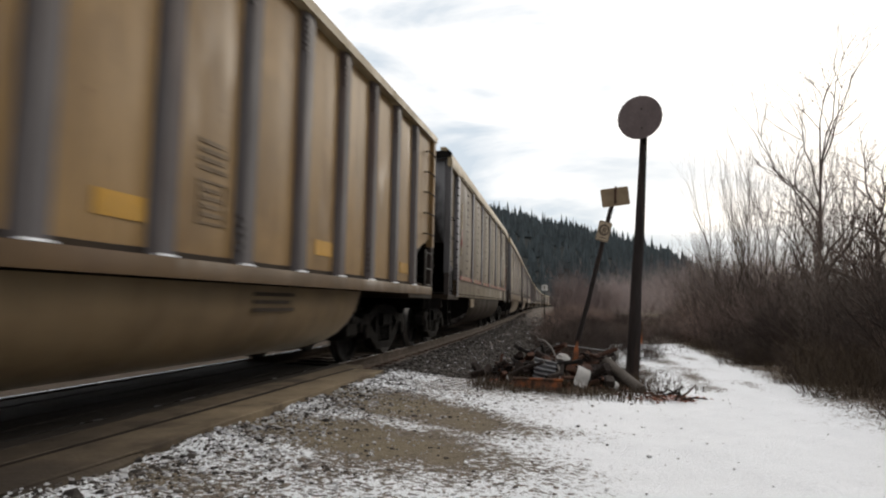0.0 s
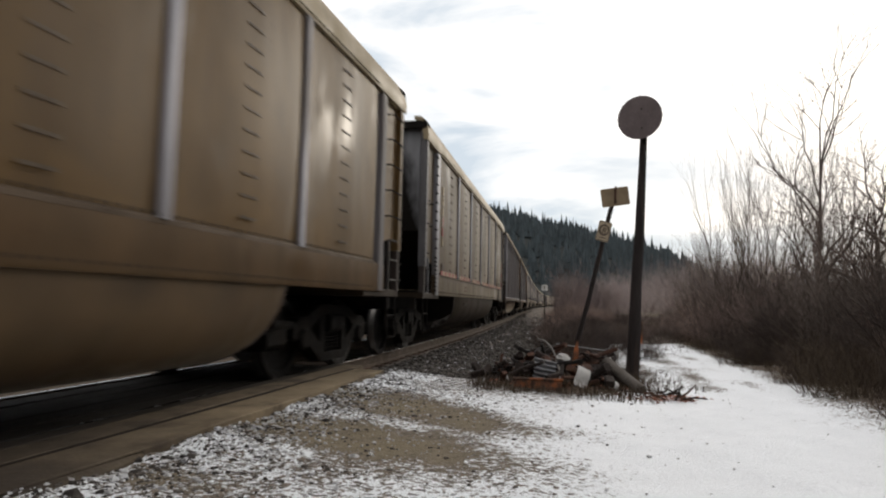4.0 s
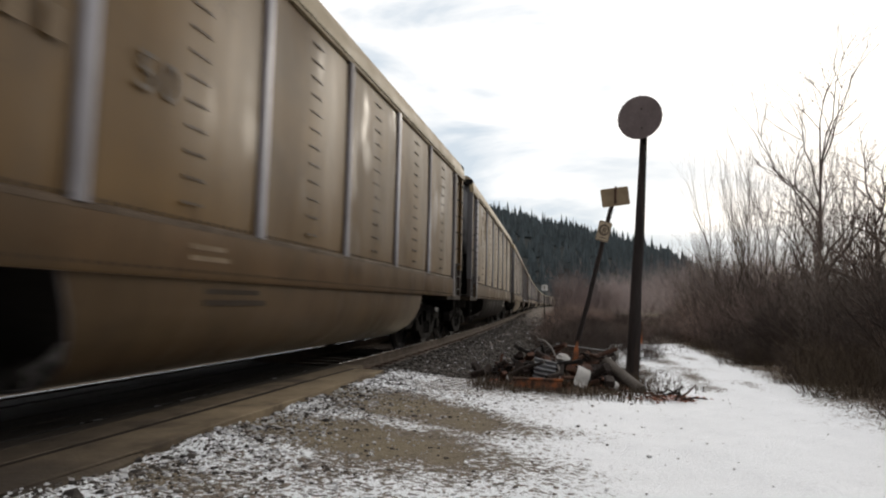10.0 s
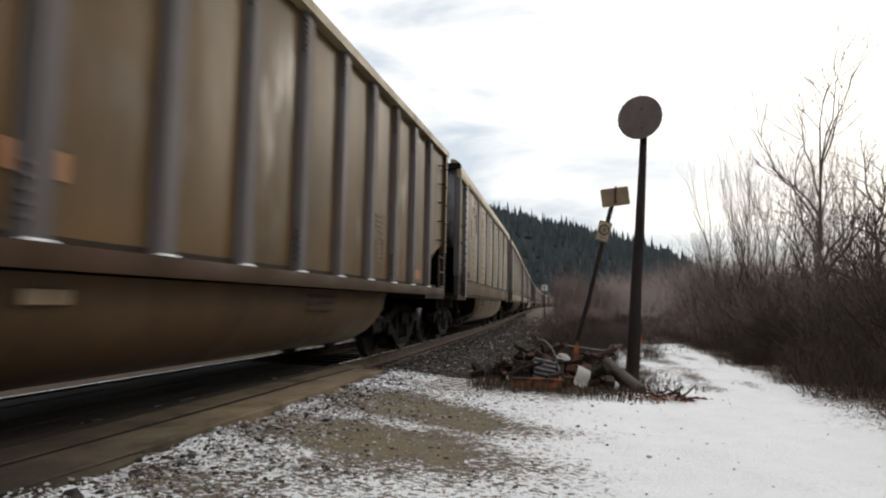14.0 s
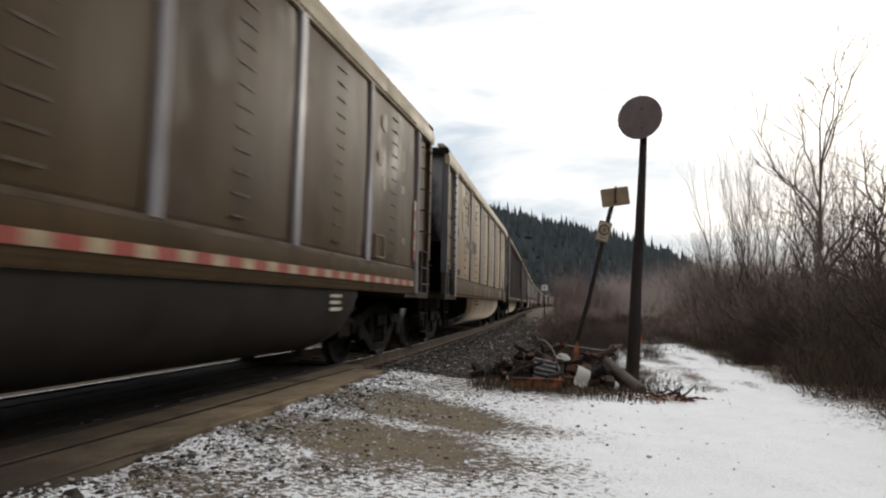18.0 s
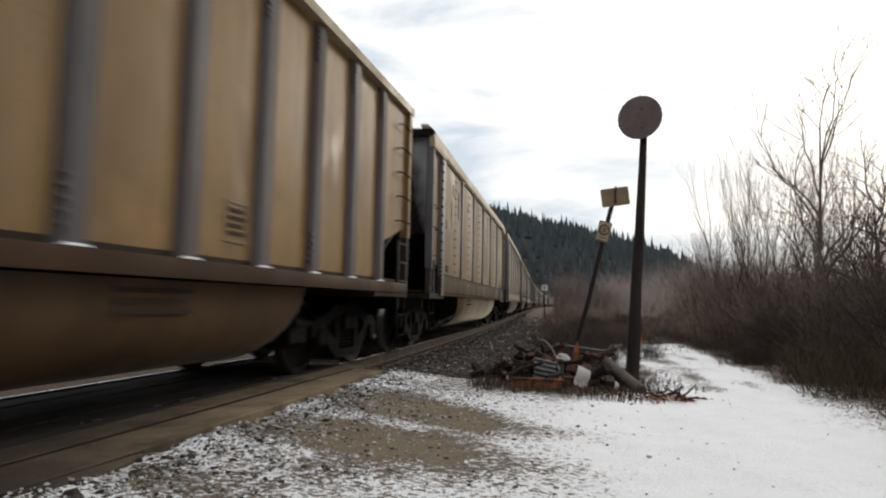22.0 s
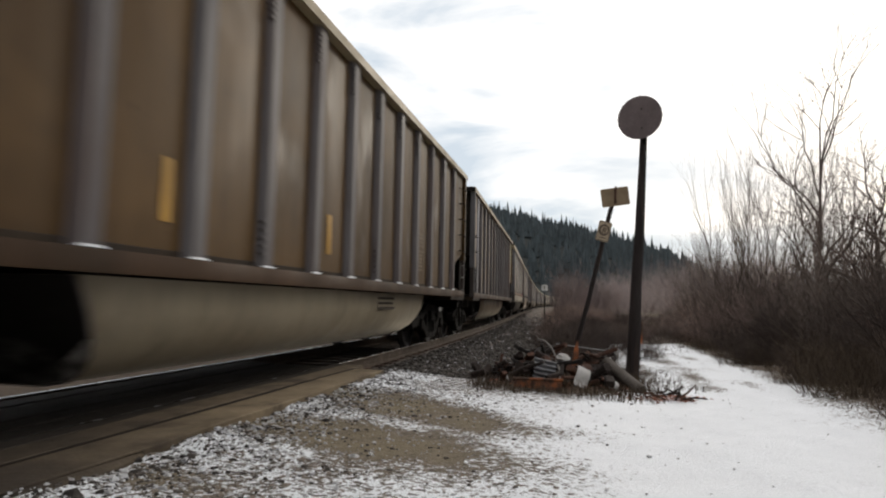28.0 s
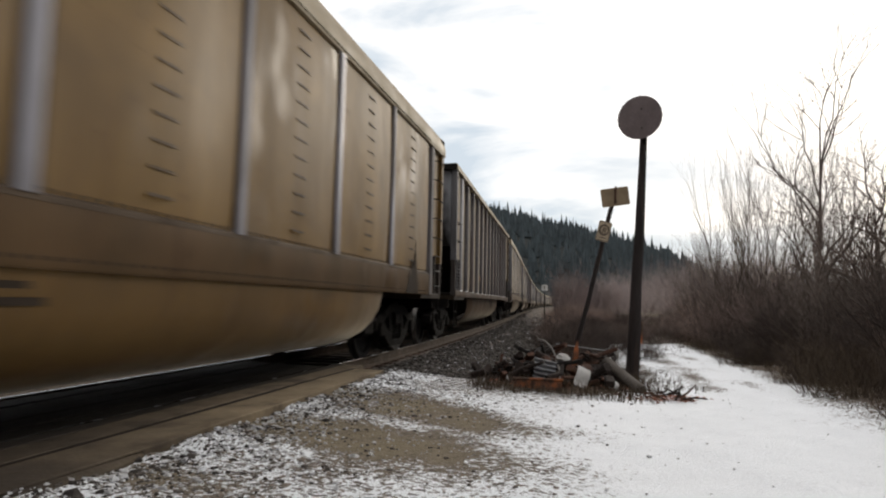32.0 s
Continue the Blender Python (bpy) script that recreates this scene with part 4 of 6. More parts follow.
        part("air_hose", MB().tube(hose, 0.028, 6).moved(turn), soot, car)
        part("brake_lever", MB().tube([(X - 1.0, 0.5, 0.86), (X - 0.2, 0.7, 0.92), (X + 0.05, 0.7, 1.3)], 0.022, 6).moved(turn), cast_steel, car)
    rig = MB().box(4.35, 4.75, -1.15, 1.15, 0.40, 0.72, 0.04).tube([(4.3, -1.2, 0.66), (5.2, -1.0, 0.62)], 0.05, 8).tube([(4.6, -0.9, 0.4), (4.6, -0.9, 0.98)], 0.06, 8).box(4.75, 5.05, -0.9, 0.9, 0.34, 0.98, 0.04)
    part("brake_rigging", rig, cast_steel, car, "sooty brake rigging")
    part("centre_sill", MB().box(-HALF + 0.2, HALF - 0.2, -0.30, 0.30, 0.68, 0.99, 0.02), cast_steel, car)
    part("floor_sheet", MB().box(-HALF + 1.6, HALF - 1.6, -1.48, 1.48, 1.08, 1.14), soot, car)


def tub_mesh(y_top, z_top, z_low, length_top, length_low, round_by):
    """The round-bottomed hopper slung between the trucks."""
    def ring(x):
        pts = []
        for i in range(15):
            a = math.pi * i / 14
            y = -y_top * math.copysign(abs(math.cos(a)) ** (round_by + 0.10), math.cos(a))
            pts.append((y, z_top - (z_top - z_low) * math.sin(a) ** 0.80))
        return pts
    prof = ring(0)
    rings = []
    for x in (-1, -0.985, -0.5, 0, 0.5, 0.985, 1):
        r = []
        for y, z in prof:
            q = max(0.0, (z - z_low) / (z_top - z_low))
            k = length_low + (length_top - length_low) * q ** 0.55
            end = 1.0 if abs(x) < 0.99 else 0.985
            r.append((k * x, y * end, z))
        rings.append(r)
    return rings


def add_tub(car, material, *shape):
    """Belly hopper: a painted shell, sooty end plates and a pale rim at each end."""
    rings = tub_mesh(*shape)
    tub = part("tub", MB().loft(rings, caps=False), material, car, "round-bottomed belly hopper")
    for ring in (rings[0], rings[-1]):
        sx = 1 if ring[0][0] > 0 else -1
        n = len(ring)
        part("tub_end", MB().add([(x - sx * 0.01, y, z) for x, y, z in ring] + [(x - sx * 0.05, y, z) for x, y, z in ring],
             [tuple(range(n)), tuple(range(2 * n - 1, n - 1, -1))] + [(i, (i + 1) % n, n + (i + 1) % n, n + i) for i in range(n)]), tub_end_sooty_lit, tub, "sooty end plate with lit spots painted pale")
        part("rim", MB().tube(ring, 0.012, 5), dull_post, tub)
        # sky light on the plate's lower edge, painted as pale crescents on both sides
        rub = MB()
        for side in (range(2, 8), range(n - 8, n - 2)):
            side = list(side)
            mid = Vector((ring[0][0], 0, ring[0][2] - 0.25))
            outer = [Vector(ring[i]) + Vector((sx * 0.004, 0, 0)) for i in side]
            inner = [p + (mid - p).normalized() * (0.03 + 0.17 * math.sin(math.pi * q / (len(side) - 1))) for q, p in enumerate(outer)]
            inner = [Vector((p.x + sx * 0.002, r.y, r.z)) for p, r in zip(outer, inner)]
            m_ = len(side)
            rub.add([tuple(p) for p in outer + inner], [(i, i + 1, m_ + i + 1, m_ + i) for i in range(m_ - 1)])
        part("rubbed_edge", rub, skylit_pale, tub, "lower edge painted pale where the sky lights it")
    return tub


def bulged(profile, breaks, bulge, sy):
    """A side sheet whose outer skin (the first points, marked True) swells a little between its posts."""
    rings = []
    for a, b in zip(breaks[:-1], breaks[1:]):
        for f in np.linspace(0, 1, 9)[:-1] if b != breaks[-1] else np.linspace(0, 1, 9):
            k = bulge * math.sin(math.pi * f) ** 1.4
            rings.append([(a + (b - a) * f, sy * (y + (k if out else 0)), z) for y, z, out in profile])
    return MB().loft(rings)


def stencil(car, mats, x0, x1, z0, z1, y, lines, name="stencil", label=""):
    """Rows of lettering too worn to read, as plain bars."""
    b = MB()
    h = (z1 - z0) / (lines * 2 - 1)
    for i in range(lines):
        z = z0 + 2 * i * h
        b.box(x0, x1 - 0.12 * (x1 - x0) * (i % 2), y - 0.003, y + 0.003, z, z + h)
    return tagged(part(name, b, mats, car, label), kind="stuff")


def ribbed_car(paint, tub, label, snowy=True, yellow=(), patched=False, low_mark=mark_orange, low_x=((-2.2, 1.54), (5.45, 1.30)), box_x=3.22, sill="sill", last=6.08):
    """Gondola with outside posts along its sides and a round belly."""
    car = thing("ribbed_coal_car", None, None, label, "freight car", "cars of the coal train")
    top = 3.96
    for sy in (-1, 1):
        y = sy * 1.50
        prof = [(1.50, 1.10, False), (1.50, 1.4, True), (1.50, 2.5, True), (1.50, 3.5, True), (1.50, top - 0.10, False), (1.48, top - 0.10, False), (1.48, 1.10, False)]
        part("side_sheet", bulged(prof, [-6.32] + [last - 1.035 * (12 - i) if i else -6.28 for i in range(13)] + [6.28], 0.014, sy), PAINT[paint], car)
        lip = [(sy * 1.60, 1.05), (sy * 1.60, 1.17), (sy * 1.59, 1.19), (sy * 1.48, 1.19), (sy * 1.48, 1.12), (sy * 1.56, 1.10), (sy * 1.56, 1.05)]
        part("side_sill", MB().prism(lip[::sy], "x", -HALF + 0.05, HALF - 0.05), PAINT[sill if paint != "brown" else "brown"], car)
        ch = [(sy * 1.62, top - 0.13), (sy * 1.62, top - 0.02), (sy * 1.60, top), (sy * 1.46, top), (sy * 1.46, top - 0.13)]
        part("top_chord", MB().prism(ch[::sy], "x", -HALF - 0.05, HALF + 0.05), chord_metal, car, "dusty top chord")
        for i in range(13):
            x = last - 1.035 * (12 - i) if i else -6.28
            wide = 0.17 if i == 0 else 0.125
            hat = [(x - wide, sy * 1.50), (x - wide, sy * 1.522), (x - wide * 0.60, sy * 1.578), (x + wide * 0.60, sy * 1.578), (x + wide, sy * 1.522), (x + wide, sy * 1.50)]
            body = MB().prism(hat[::sy], "z", 1.19, top - 0.13)
            for z in [3.42 + 0.062 * j for j in range(6)] + ([1.3 + 0.07 * j for j in range(5)] if i % 3 == 1 else []):
                body.box(x - wide * 0.95, x - wide * 0.55, min(sy * 1.53, sy * 1.582), max(sy * 1.53, sy * 1.582), z, z + 0.022)
            p = part("side_post", body, corner_metal if i == 0 else dark_post if paint == "brown" else dull_post, car, "weathered aluminium side post")
            if i == 0:
                bolts = MB()
                for j in range(9):
                    bolts.box(x - wide - 0.012, x - wide + 0.03, min(sy * 1.515, sy * 1.56), max(sy * 1.515, sy * 1.56), 1.25 + j * 0.075, 1.285 + j * 0.075)
                tagged(part("bolt_strip", bolts, bright_rod, p), kind="stuff")
                part("tag_plate", MB().box(x + 0.22, x + 0.33, min(sy * 1.51, sy * 1.53), max(sy * 1.51, sy * 1.53), 2.46, 2.60, 0.004), tag_metal, car, "small pale tag plate")
            if sy < 0 and snowy:
                foot = MB().add([(x - wide * 0.9, -1.594, 1.192), (x + wide * 0.9, -1.594, 1.192), (x + wide * 0.8, -1.52, 1.192), (x - wide * 0.8, -1.52, 1.192),
                                 (x - wide * 0.6, -1.588, 1.208), (x + wide * 0.6, -1.588, 1.206), (x + wide * 0.5, -1.54, 1.222), (x - wide * 0.5, -1.54, 1.218)],
                                [(0, 1, 2, 3), (7, 6, 5, 4), (0, 4, 5, 1), (1, 5, 6, 2), (2, 6, 7, 3), (3, 7, 4, 0)])
                part("snow_cap", foot, snow_mat, p, "bit of snow on the post's foot", smooth=0)
    part("seam", MB().prism([(-1.506, 1.188), (-1.512, 1.188), (-1.510, 1.235), (-1.498, 1.245), (-1.498, 1.188)], "x", -6.9, 6.9), stain_soot, car, "grimy seam above the sill")
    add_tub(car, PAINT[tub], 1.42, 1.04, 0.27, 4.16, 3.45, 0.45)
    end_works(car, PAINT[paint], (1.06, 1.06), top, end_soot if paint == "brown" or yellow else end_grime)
    for x in (-6.2, 6.2):
        add_truck(car, x)
    if yellow:
        for x, z0, z1 in yellow:
            part("yellow_mark", MB().box(x - 0.05, x + 0.05, -1.522, -1.516, z0, z1), mark_yellow, car, "yellow reflective mark")
    else:
        for x, z in low_x:
            part("orange_mark", MB().box(x - 0.22, x + 0.22, -1.522, -1.516, z, z + 0.16), low_mark, car, "faded painted mark")
    if not patched:
        stencil(car, mark_faint, box_x, box_x + 0.36, 1.88, 2.12, -1.519, 4, label="stencil lettering worn away")
    lift = -0.1 if patched else 0.0
    frame_ = MB().box(box_x, box_x + 0.36, -1.522, -1.516, 1.47 + lift, 1.49 + lift).box(box_x, box_x + 0.36, -1.522, -1.516, 1.79 + lift, 1.81 + lift)
    frame_.box(box_x, box_x + 0.02, -1.522, -1.516, 1.49 + lift, 1.79 + lift).box(box_x + 0.34, box_x + 0.36, -1.522, -1.516, 1.49 + lift, 1.79 + lift)
    box_ = part("stencil_box", frame_, worn_and_glint_paint if patched else mark_faint, car, "box stencilled round worn lettering")
    stencil(box_, mark_soot if paint == "ochre" and low_mark == mark_orange else mark_faint, box_x + 0.05, box_x + 0.31, 1.53 + lift, 1.75 + lift, -1.519, 4, "stencil_line")
    if paint != "brown":
        stencil(car, mark_dark, -4.62, -4.38, 2.72, 3.0, -1.519, 4)
        stencil(car, mark_dark, -5.90, -5.66, 1.38, 1.53, -1.519, 3)
    stencil(car, mark_soot if tub != "dark" else mark_pale, 1.4, 2.2, 0.80, 0.98, -1.422, 3)
    if patched:
        for x, z in ((-3.75, 2.7), (-4.8, 3.1), (-4.75, 2.35)):
            part("paint_patch", MB().box(x, x + 0.62, -1.522, -1.516, z, z + 0.45), worn_and_glint_paint, car, "greyish patch of fresh paint")
    return car


def smooth_car(paint, tub, label, stripe=0.0):
    """Smooth-sided gondola with a few flush posts and columns of fastenings."""
    car = thing("smooth_coal_car", None, None, label, "freight car", "cars of the coal train")
    top = 4.09
    for sy in (-1, 1):
        prof = [(1.585, 1.42, False), (1.590, 1.7, True), (1.594, 2.1, True), (1.596, 2.6, True), (1.594, 3.1, True), (1.588, 3.5, True), (1.585, 3.72, False), (1.545, 3.72, False), (1.545, 1.42, False)]
        part("side_sheet", bulged(prof, [-HALF + 1.05] + [POST0 + POST_STEP * i for i in range(5)] + [HALF - 1.12], 0.028, sy), PAINT[paint], car)
        lower = [(1.60, 1.05), (1.615, 1.08), (1.615, 1.40), (1.595, 1.42), (1.54, 1.42), (1.54, 1.05)]
        part("side_sill", MB().prism([(sy * a, b) for a, b in lower][::sy], "x", -HALF + 0.86, HALF - 0.75), PAINT["plate" if paint in ("tan", "gold") else paint], car, "plain lower side plate")
        ch = [(1.62, 3.73), (1.635, 3.80), (1.61, 3.95), (1.56, 4.08), (1.48, 4.145), (1.37, 4.145), (1.37, 4.09), (1.46, 4.07), (1.52, 3.94), (1.54, 3.73)]
        part("top_chord", MB().prism([(sy * a, b) for a, b in ch][::sy], "x", -HALF - 0.05, HALF + 0.05), chord_metal, car, "inward-sloping dusty top chord")
        for i in range(5):
            x = POST0 + POST_STEP * i
            hat = [(x - 0.062, sy * 1.59), (x - 0.062, sy * 1.618), (x - 0.04, sy * 1.632), (x + 0.04, sy * 1.632), (x + 0.062, sy * 1.618), (x + 0.062, sy * 1.59)]
            part("side_post", MB().prism(hat[::sy], "z", 1.43, 3.73), aluminium, car, "narrow bare aluminium post")
        for sx in (-1, 1):
            x, wide = (HALF - 0.90, 0.10) if sx > 0 else (1.0 - HALF, 0.14)
            if sx < 0:
                part("tag_plate", MB().box(x + 0.38, x + 0.50, min(sy * 1.58, sy * 1.62), max(sy * 1.58, sy * 1.62), 2.40, 2.58, 0.004), tag_metal, car, "small pale tag plate")
                part("placard", MB().box(x + 0.46, x + 0.68, min(sy * 1.60, sy * 1.622), max(sy * 1.60, sy * 1.622), 1.53, 1.66, 0.004), mark_dark, car, "small dark card holder")
            bp = part("bay_post", MB().post(x - wide, x + wide, min(sy * 1.53, sy * 1.625), max(sy * 1.53, sy * 1.625), 1.06, 3.70, 0.02), dull_post if sx > 0 else corner_metal, car, "wide bare aluminium bay post")
            if sx < 0 and sy < 0:
                lugs = MB()
                for z in [1.12 + 0.075 * j for j in range(9)] + [1.90 + 0.17 * j for j in range(11)]:
                    lugs.box(x - wide - 0.03, x - wide + 0.06, -1.634, -1.60, z, z + 0.028, 0.006)
                tagged(part("bolt_strip", lugs, end_soot, bp, "row of sooty bolts"), kind="stuff")
        seam = [(1.56, 1.398), (1.6175, 1.398), (1.6175, 1.428), (1.602, 1.446), (1.56, 1.446)]
        part("seam", MB().prism([(sy * a, b) for a, b in seam][::sy], "x", -HALF + 0.9, HALF - 1.12), seam_and_crease_dark, car, "dark seam under the side sheets")
        if sy < 0:
            rivets, grime = MB(), MB()
            for i in range(118):
                x = -HALF + 1.2 + i * 0.104
                rivets.box(x, x + 0.03, -1.622, -1.612, 1.448, 1.470).box(x, x + 0.026, -1.645, -1.63, 3.752, 3.772).box(x, x + 0.03, -1.6205, -1.612, 1.095, 1.118)
            tagged(part("rivet_strip", rivets, stain_soot, car, "rows of dark rivets along the seams", smooth=0), kind="stuff")
            # dark strips hugging each post: grime, with the crease's shade painted in
            for i in range(5):
                x = POST0 + POST_STEP * i
                for q in (-0.098, 0.066):
                    grime.prism([(x + q, 1.47), (x + q + 0.032, 1.47), (x + q + 0.026, 2.6), (x + q + 0.03, 3.70), (x + q + 0.008, 3.70), (x + q + 0.004, 2.5)], "y", -1.604, -1.585)
            tagged(part("post_grime", grime, seam_and_crease_dark, car, "dirt and painted crease shade beside the posts", smooth=0), kind="stuff")
        for i in range(6):
            x = POST0 + POST_STEP * (i - 0.5)
            rows_ = MB()
            for j in range(12):
                z = 1.56 + j * 0.178
                yy = 1.617
                for q in (-0.10, 0.03):
                    rows_.box(x + q, x + q + 0.075, min(sy * yy, sy * (yy + 0.014)), max(sy * yy, sy * (yy + 0.014)), z, z + 0.022)
            tagged(part("fastening_column", rows_, mark_dark, car, "column of dark riveted fastenings", smooth=0), kind="stuff")
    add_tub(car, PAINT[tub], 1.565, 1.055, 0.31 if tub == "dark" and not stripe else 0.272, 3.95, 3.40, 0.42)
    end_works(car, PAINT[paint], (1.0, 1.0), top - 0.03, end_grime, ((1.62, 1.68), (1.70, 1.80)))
    for x in (-6.2, 6.2):
        add_truck(car, x)
    if stripe:
        for i in range(30):
            x = -5.98 + i * 0.405
            for x0, x1, tape in ((x, x + 0.22, reflect_red), (x + 0.224, x + 0.40, reflect_white)):
                if stripe < 1.4 or min(abs(x0 + 0.1 - POST0 - POST_STEP * q) for q in range(5)) > 0.14:
                    part("reflector", MB().box(x0, x1, -1.634, -1.6285, stripe, stripe + 0.085), tape, car, "red reflective tape" if tape is reflect_red else "faded white reflective tape")
        for i in range(6):
            part("reflector", MB().box(-5.86, -5.76, -1.622, -1.600, 2.0 + i * 0.2, 2.17 + i * 0.2), reflect_red if i in (1, 2) else reflect_white, car, "upright reflective tape by the bay post")
        for i in range(6):
            part("reflector", MB().box(6.175, 6.285, -1.622, -1.612, 1.58 + i * 0.16, 1.735 + i * 0.16), reflect_white if i % 2 else reflect_red, car, "upright reflective tape")
    if paint in ("drab", "gold") and tub != "dark":
        # soot thrown up from the rear truck
        for a, w, h in ((5.22, 0.30, 0.52), (5.36, 0.17, 0.86), (5.02, 0.14, 0.36)):
            edge = [(a - w, 1.06), (a - w * 0.75, 1.06 + h * 0.25), (a - w * 0.35, 1.06 + h * 0.6), (a - w * 0.1, 1.06 + h), (a + w * 0.2, 1.06 + h * 0.7), (a + w * 0.7, 1.06 + h * 0.3), (a + w, 1.06)]
            part("soot_stain", MB().prism(edge[::-1], "y", -1.6215, -1.60), stain_soot, car, "soot thrown up by the truck")
    if tub == "dark":
        stencil(car, mark_pale, 3.1, 3.42, 0.80, 0.99, -1.556, 3, label="pale stencil lines on the sooty belly")
    stencil(car, mark_faint, -2.9, -2.4, 1.18, 1.30, -1.617, 2, label="faded stencil lines")
    stencil(car, mark_soot, -2.6, -1.7, 0.86, 0.99, -1.556, 2)
    rw = random.Random(len(label))
    if paint == "drab":
        for x, z, wide, tall in ((4.62, 3.22, 0.12, 0.26), (4.50, 2.72, 0.14, 0.22), (4.66, 2.40, 0.08, 0.26), (5.52, 2.85, 0.11, 0.36), (5.54, 2.52, 0.08, 0.14), (5.60, 1.76, 0.09, 0.12)):
            rim_ = [(x + wide * rw.uniform(0.75, 1.2) * math.cos(a), z + tall / 2 * (1 + rw.uniform(0.8, 1.15) * math.sin(a))) for a in (0.7, 1.3, 2.3, 2.6, 3.7, 4.3, 5.2, 5.8)]
            part("paint_patch", MB().prism(rim_, "y", -1.618, -1.600), rubbed, car, "rubbed pale paint patch")
        frame_ = MB().box(4.38, 4.72, -1.626, -1.60, 1.50, 1.515).box(4.38, 4.72, -1.626, -1.60, 1.79, 1.805).box(4.38, 4.395, -1.626, -1.60, 1.515, 1.79).box(4.705, 4.72, -1.626, -1.60, 1.515, 1.79)
        part("stencil_box", frame_, worn_and_glint_paint, car, "pale box stencilled round worn lettering")
    # upright glints on the front sheets, painted as thin pale streaks
    for x, z, tall in () if paint == "drab" else ((-5.38, 2.45, 0.62), (-4.50, 2.72, 0.66), (-5.22, 3.16, 0.26), (-3.1, 3.1, 0.2)):
        rim_ = [(x + 0.06 * rw.uniform(0.5, 1.2) * math.cos(a), z + tall / 2 * (1 + rw.uniform(0.8, 1.1) * math.sin(a))) for a in np.linspace(0.2, 6.0, 9)]
        part("paint_patch", MB().prism(rim_, "y", -1.628, -1.610), worn_and_glint_paint, car, "pale streak painted as a glint on the side sheet")
    return car


RIB = "dusty tan ribbed coal gondola with aluminium posts on the track"
BUILT = {
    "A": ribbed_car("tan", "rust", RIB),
    "At": ribbed_car("ochre", "plate", "golden tan ribbed coal gondola with aluminium posts", low_x=((5.55, 1.43),), sill="plate", last=6.0),
    "Az": ribbed_car("ochre", "fawn", "golden tan ribbed coal gondola with low yellow marks", low_mark=mark_yellow, low_x=((-0.42, 1.40), (2.66, 1.40), (5.74, 1.36)), box_x=0.36, last=6.18, sill="plate"),
    "Ao": ribbed_car("ochre", "rust", "ochre ribbed coal gondola with patched paint on the track", patched=True, low_x=(), box_x=2.42),
    "Ap": ribbed_car("tan", "rust", "tan ribbed coal gondola with patched paint on the track", patched=True, low_x=(), box_x=2.42),
    "Ad": ribbed_car("umber", "pale", "dark brown ribbed coal gondola with pale belly and yellow marks", yellow=((-3.56, 1.43, 1.87), (-0.72, 1.43, 1.87))),
    "An": ribbed_car("brown", "pale", "dark brown ribbed coal gondola with a pale belly", low_x=()),
    "Ay": ribbed_car("gold", "belly", "tan ribbed coal gondola with yellow reflective marks", snowy=False, last=5.95, yellow=((5.66, 1.36, 2.26),)),
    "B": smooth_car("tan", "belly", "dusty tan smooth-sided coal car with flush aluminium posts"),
    "Bg": smooth_car("gold", "tan", "golden tan smooth-sided coal car, rolling along the track"),
    "Bs": smooth_car("drab", "grime", "grey-brown smooth-sided coal car with red and white reflective stripe", stripe=1.44),
    "Bd": smooth_car("tan", "dark", "golden brown smooth-sided coal car with a sooty belly", stripe=0.0),
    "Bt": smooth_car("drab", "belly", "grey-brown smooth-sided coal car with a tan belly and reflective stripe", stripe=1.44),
    "Bk": smooth_car("drab", "dark", "grey-brown coal car with a sooty belly and reflective stripe", stripe=1.16),
}
ORDER = ["A", "B", "Az", "Bs", "B", "B", "Bs", "Ap", "At", "B", "B", "Bd", "B", "A", "B", "Bs", "Bk", "Bg", "An", "Ao", "Bg", "Bt", "B", "Bs", "Ad", "Ay", "Bs", "Bg",
         "A", "B", "B", "A", "B", "Bs", "A", "B", "B", "Ap", "B", "Bd", "A", "B", "Bs", "B", "A"]
CARS, used = [], set()
for i, kind in enumerate(ORDER):
    k = i - 2                                  # car 0 ends by the camera when the clip begins
    ob = BUILT[kind] if kind not in used else copy_thing(BUILT[kind], Matrix.Identity(4))
    used.add(kind)
    if k >= 28:
        # these cars stay far up the line: no fittings too small to see
        for q in list(ob.children_recursive):
            if q.name.split(".")[0] in ("spring", "ladder_rung", "bolt_strip", "brake_beam", "bearing", "air_hose", "brake_lever", "snow_cap", "coupler", "step", "reflector", "rubbed_edge"):
                bpy.data.objects.remove(q)
    CARS.append((k, ob))



def lettering(car, text, x, z, size):
    """Large faded numerals on a car's side, one part each."""
    for i, char in enumerate(text):
        cu = bpy.data.curves.new("numeral", "FONT")
        cu.body, cu.size, cu.extrude = char, size, 0.003
        tmp = bpy.data.objects.new("numeral", cu)
        me = bpy.data.meshes.new_from_object(tmp)
        bpy.data.objects.remove(tmp)
        me.materials.clear()
        me.materials.append(mark_dark)
        part("numeral", me, None, car, "large faded numeral", m=pose(x + 0.60 * size * i, -1.63, z, 90, 0, 0))


def repaint(car, x_least, material):
    """Other paint on the rear bay of one car, past x_least."""
    for q in car.children:
        if q.name.startswith("bay_sheet") and max(v.co.x for v in q.data.vertices) > x_least:
            q.data = q.data.copy()
            q.data.materials[0] = material


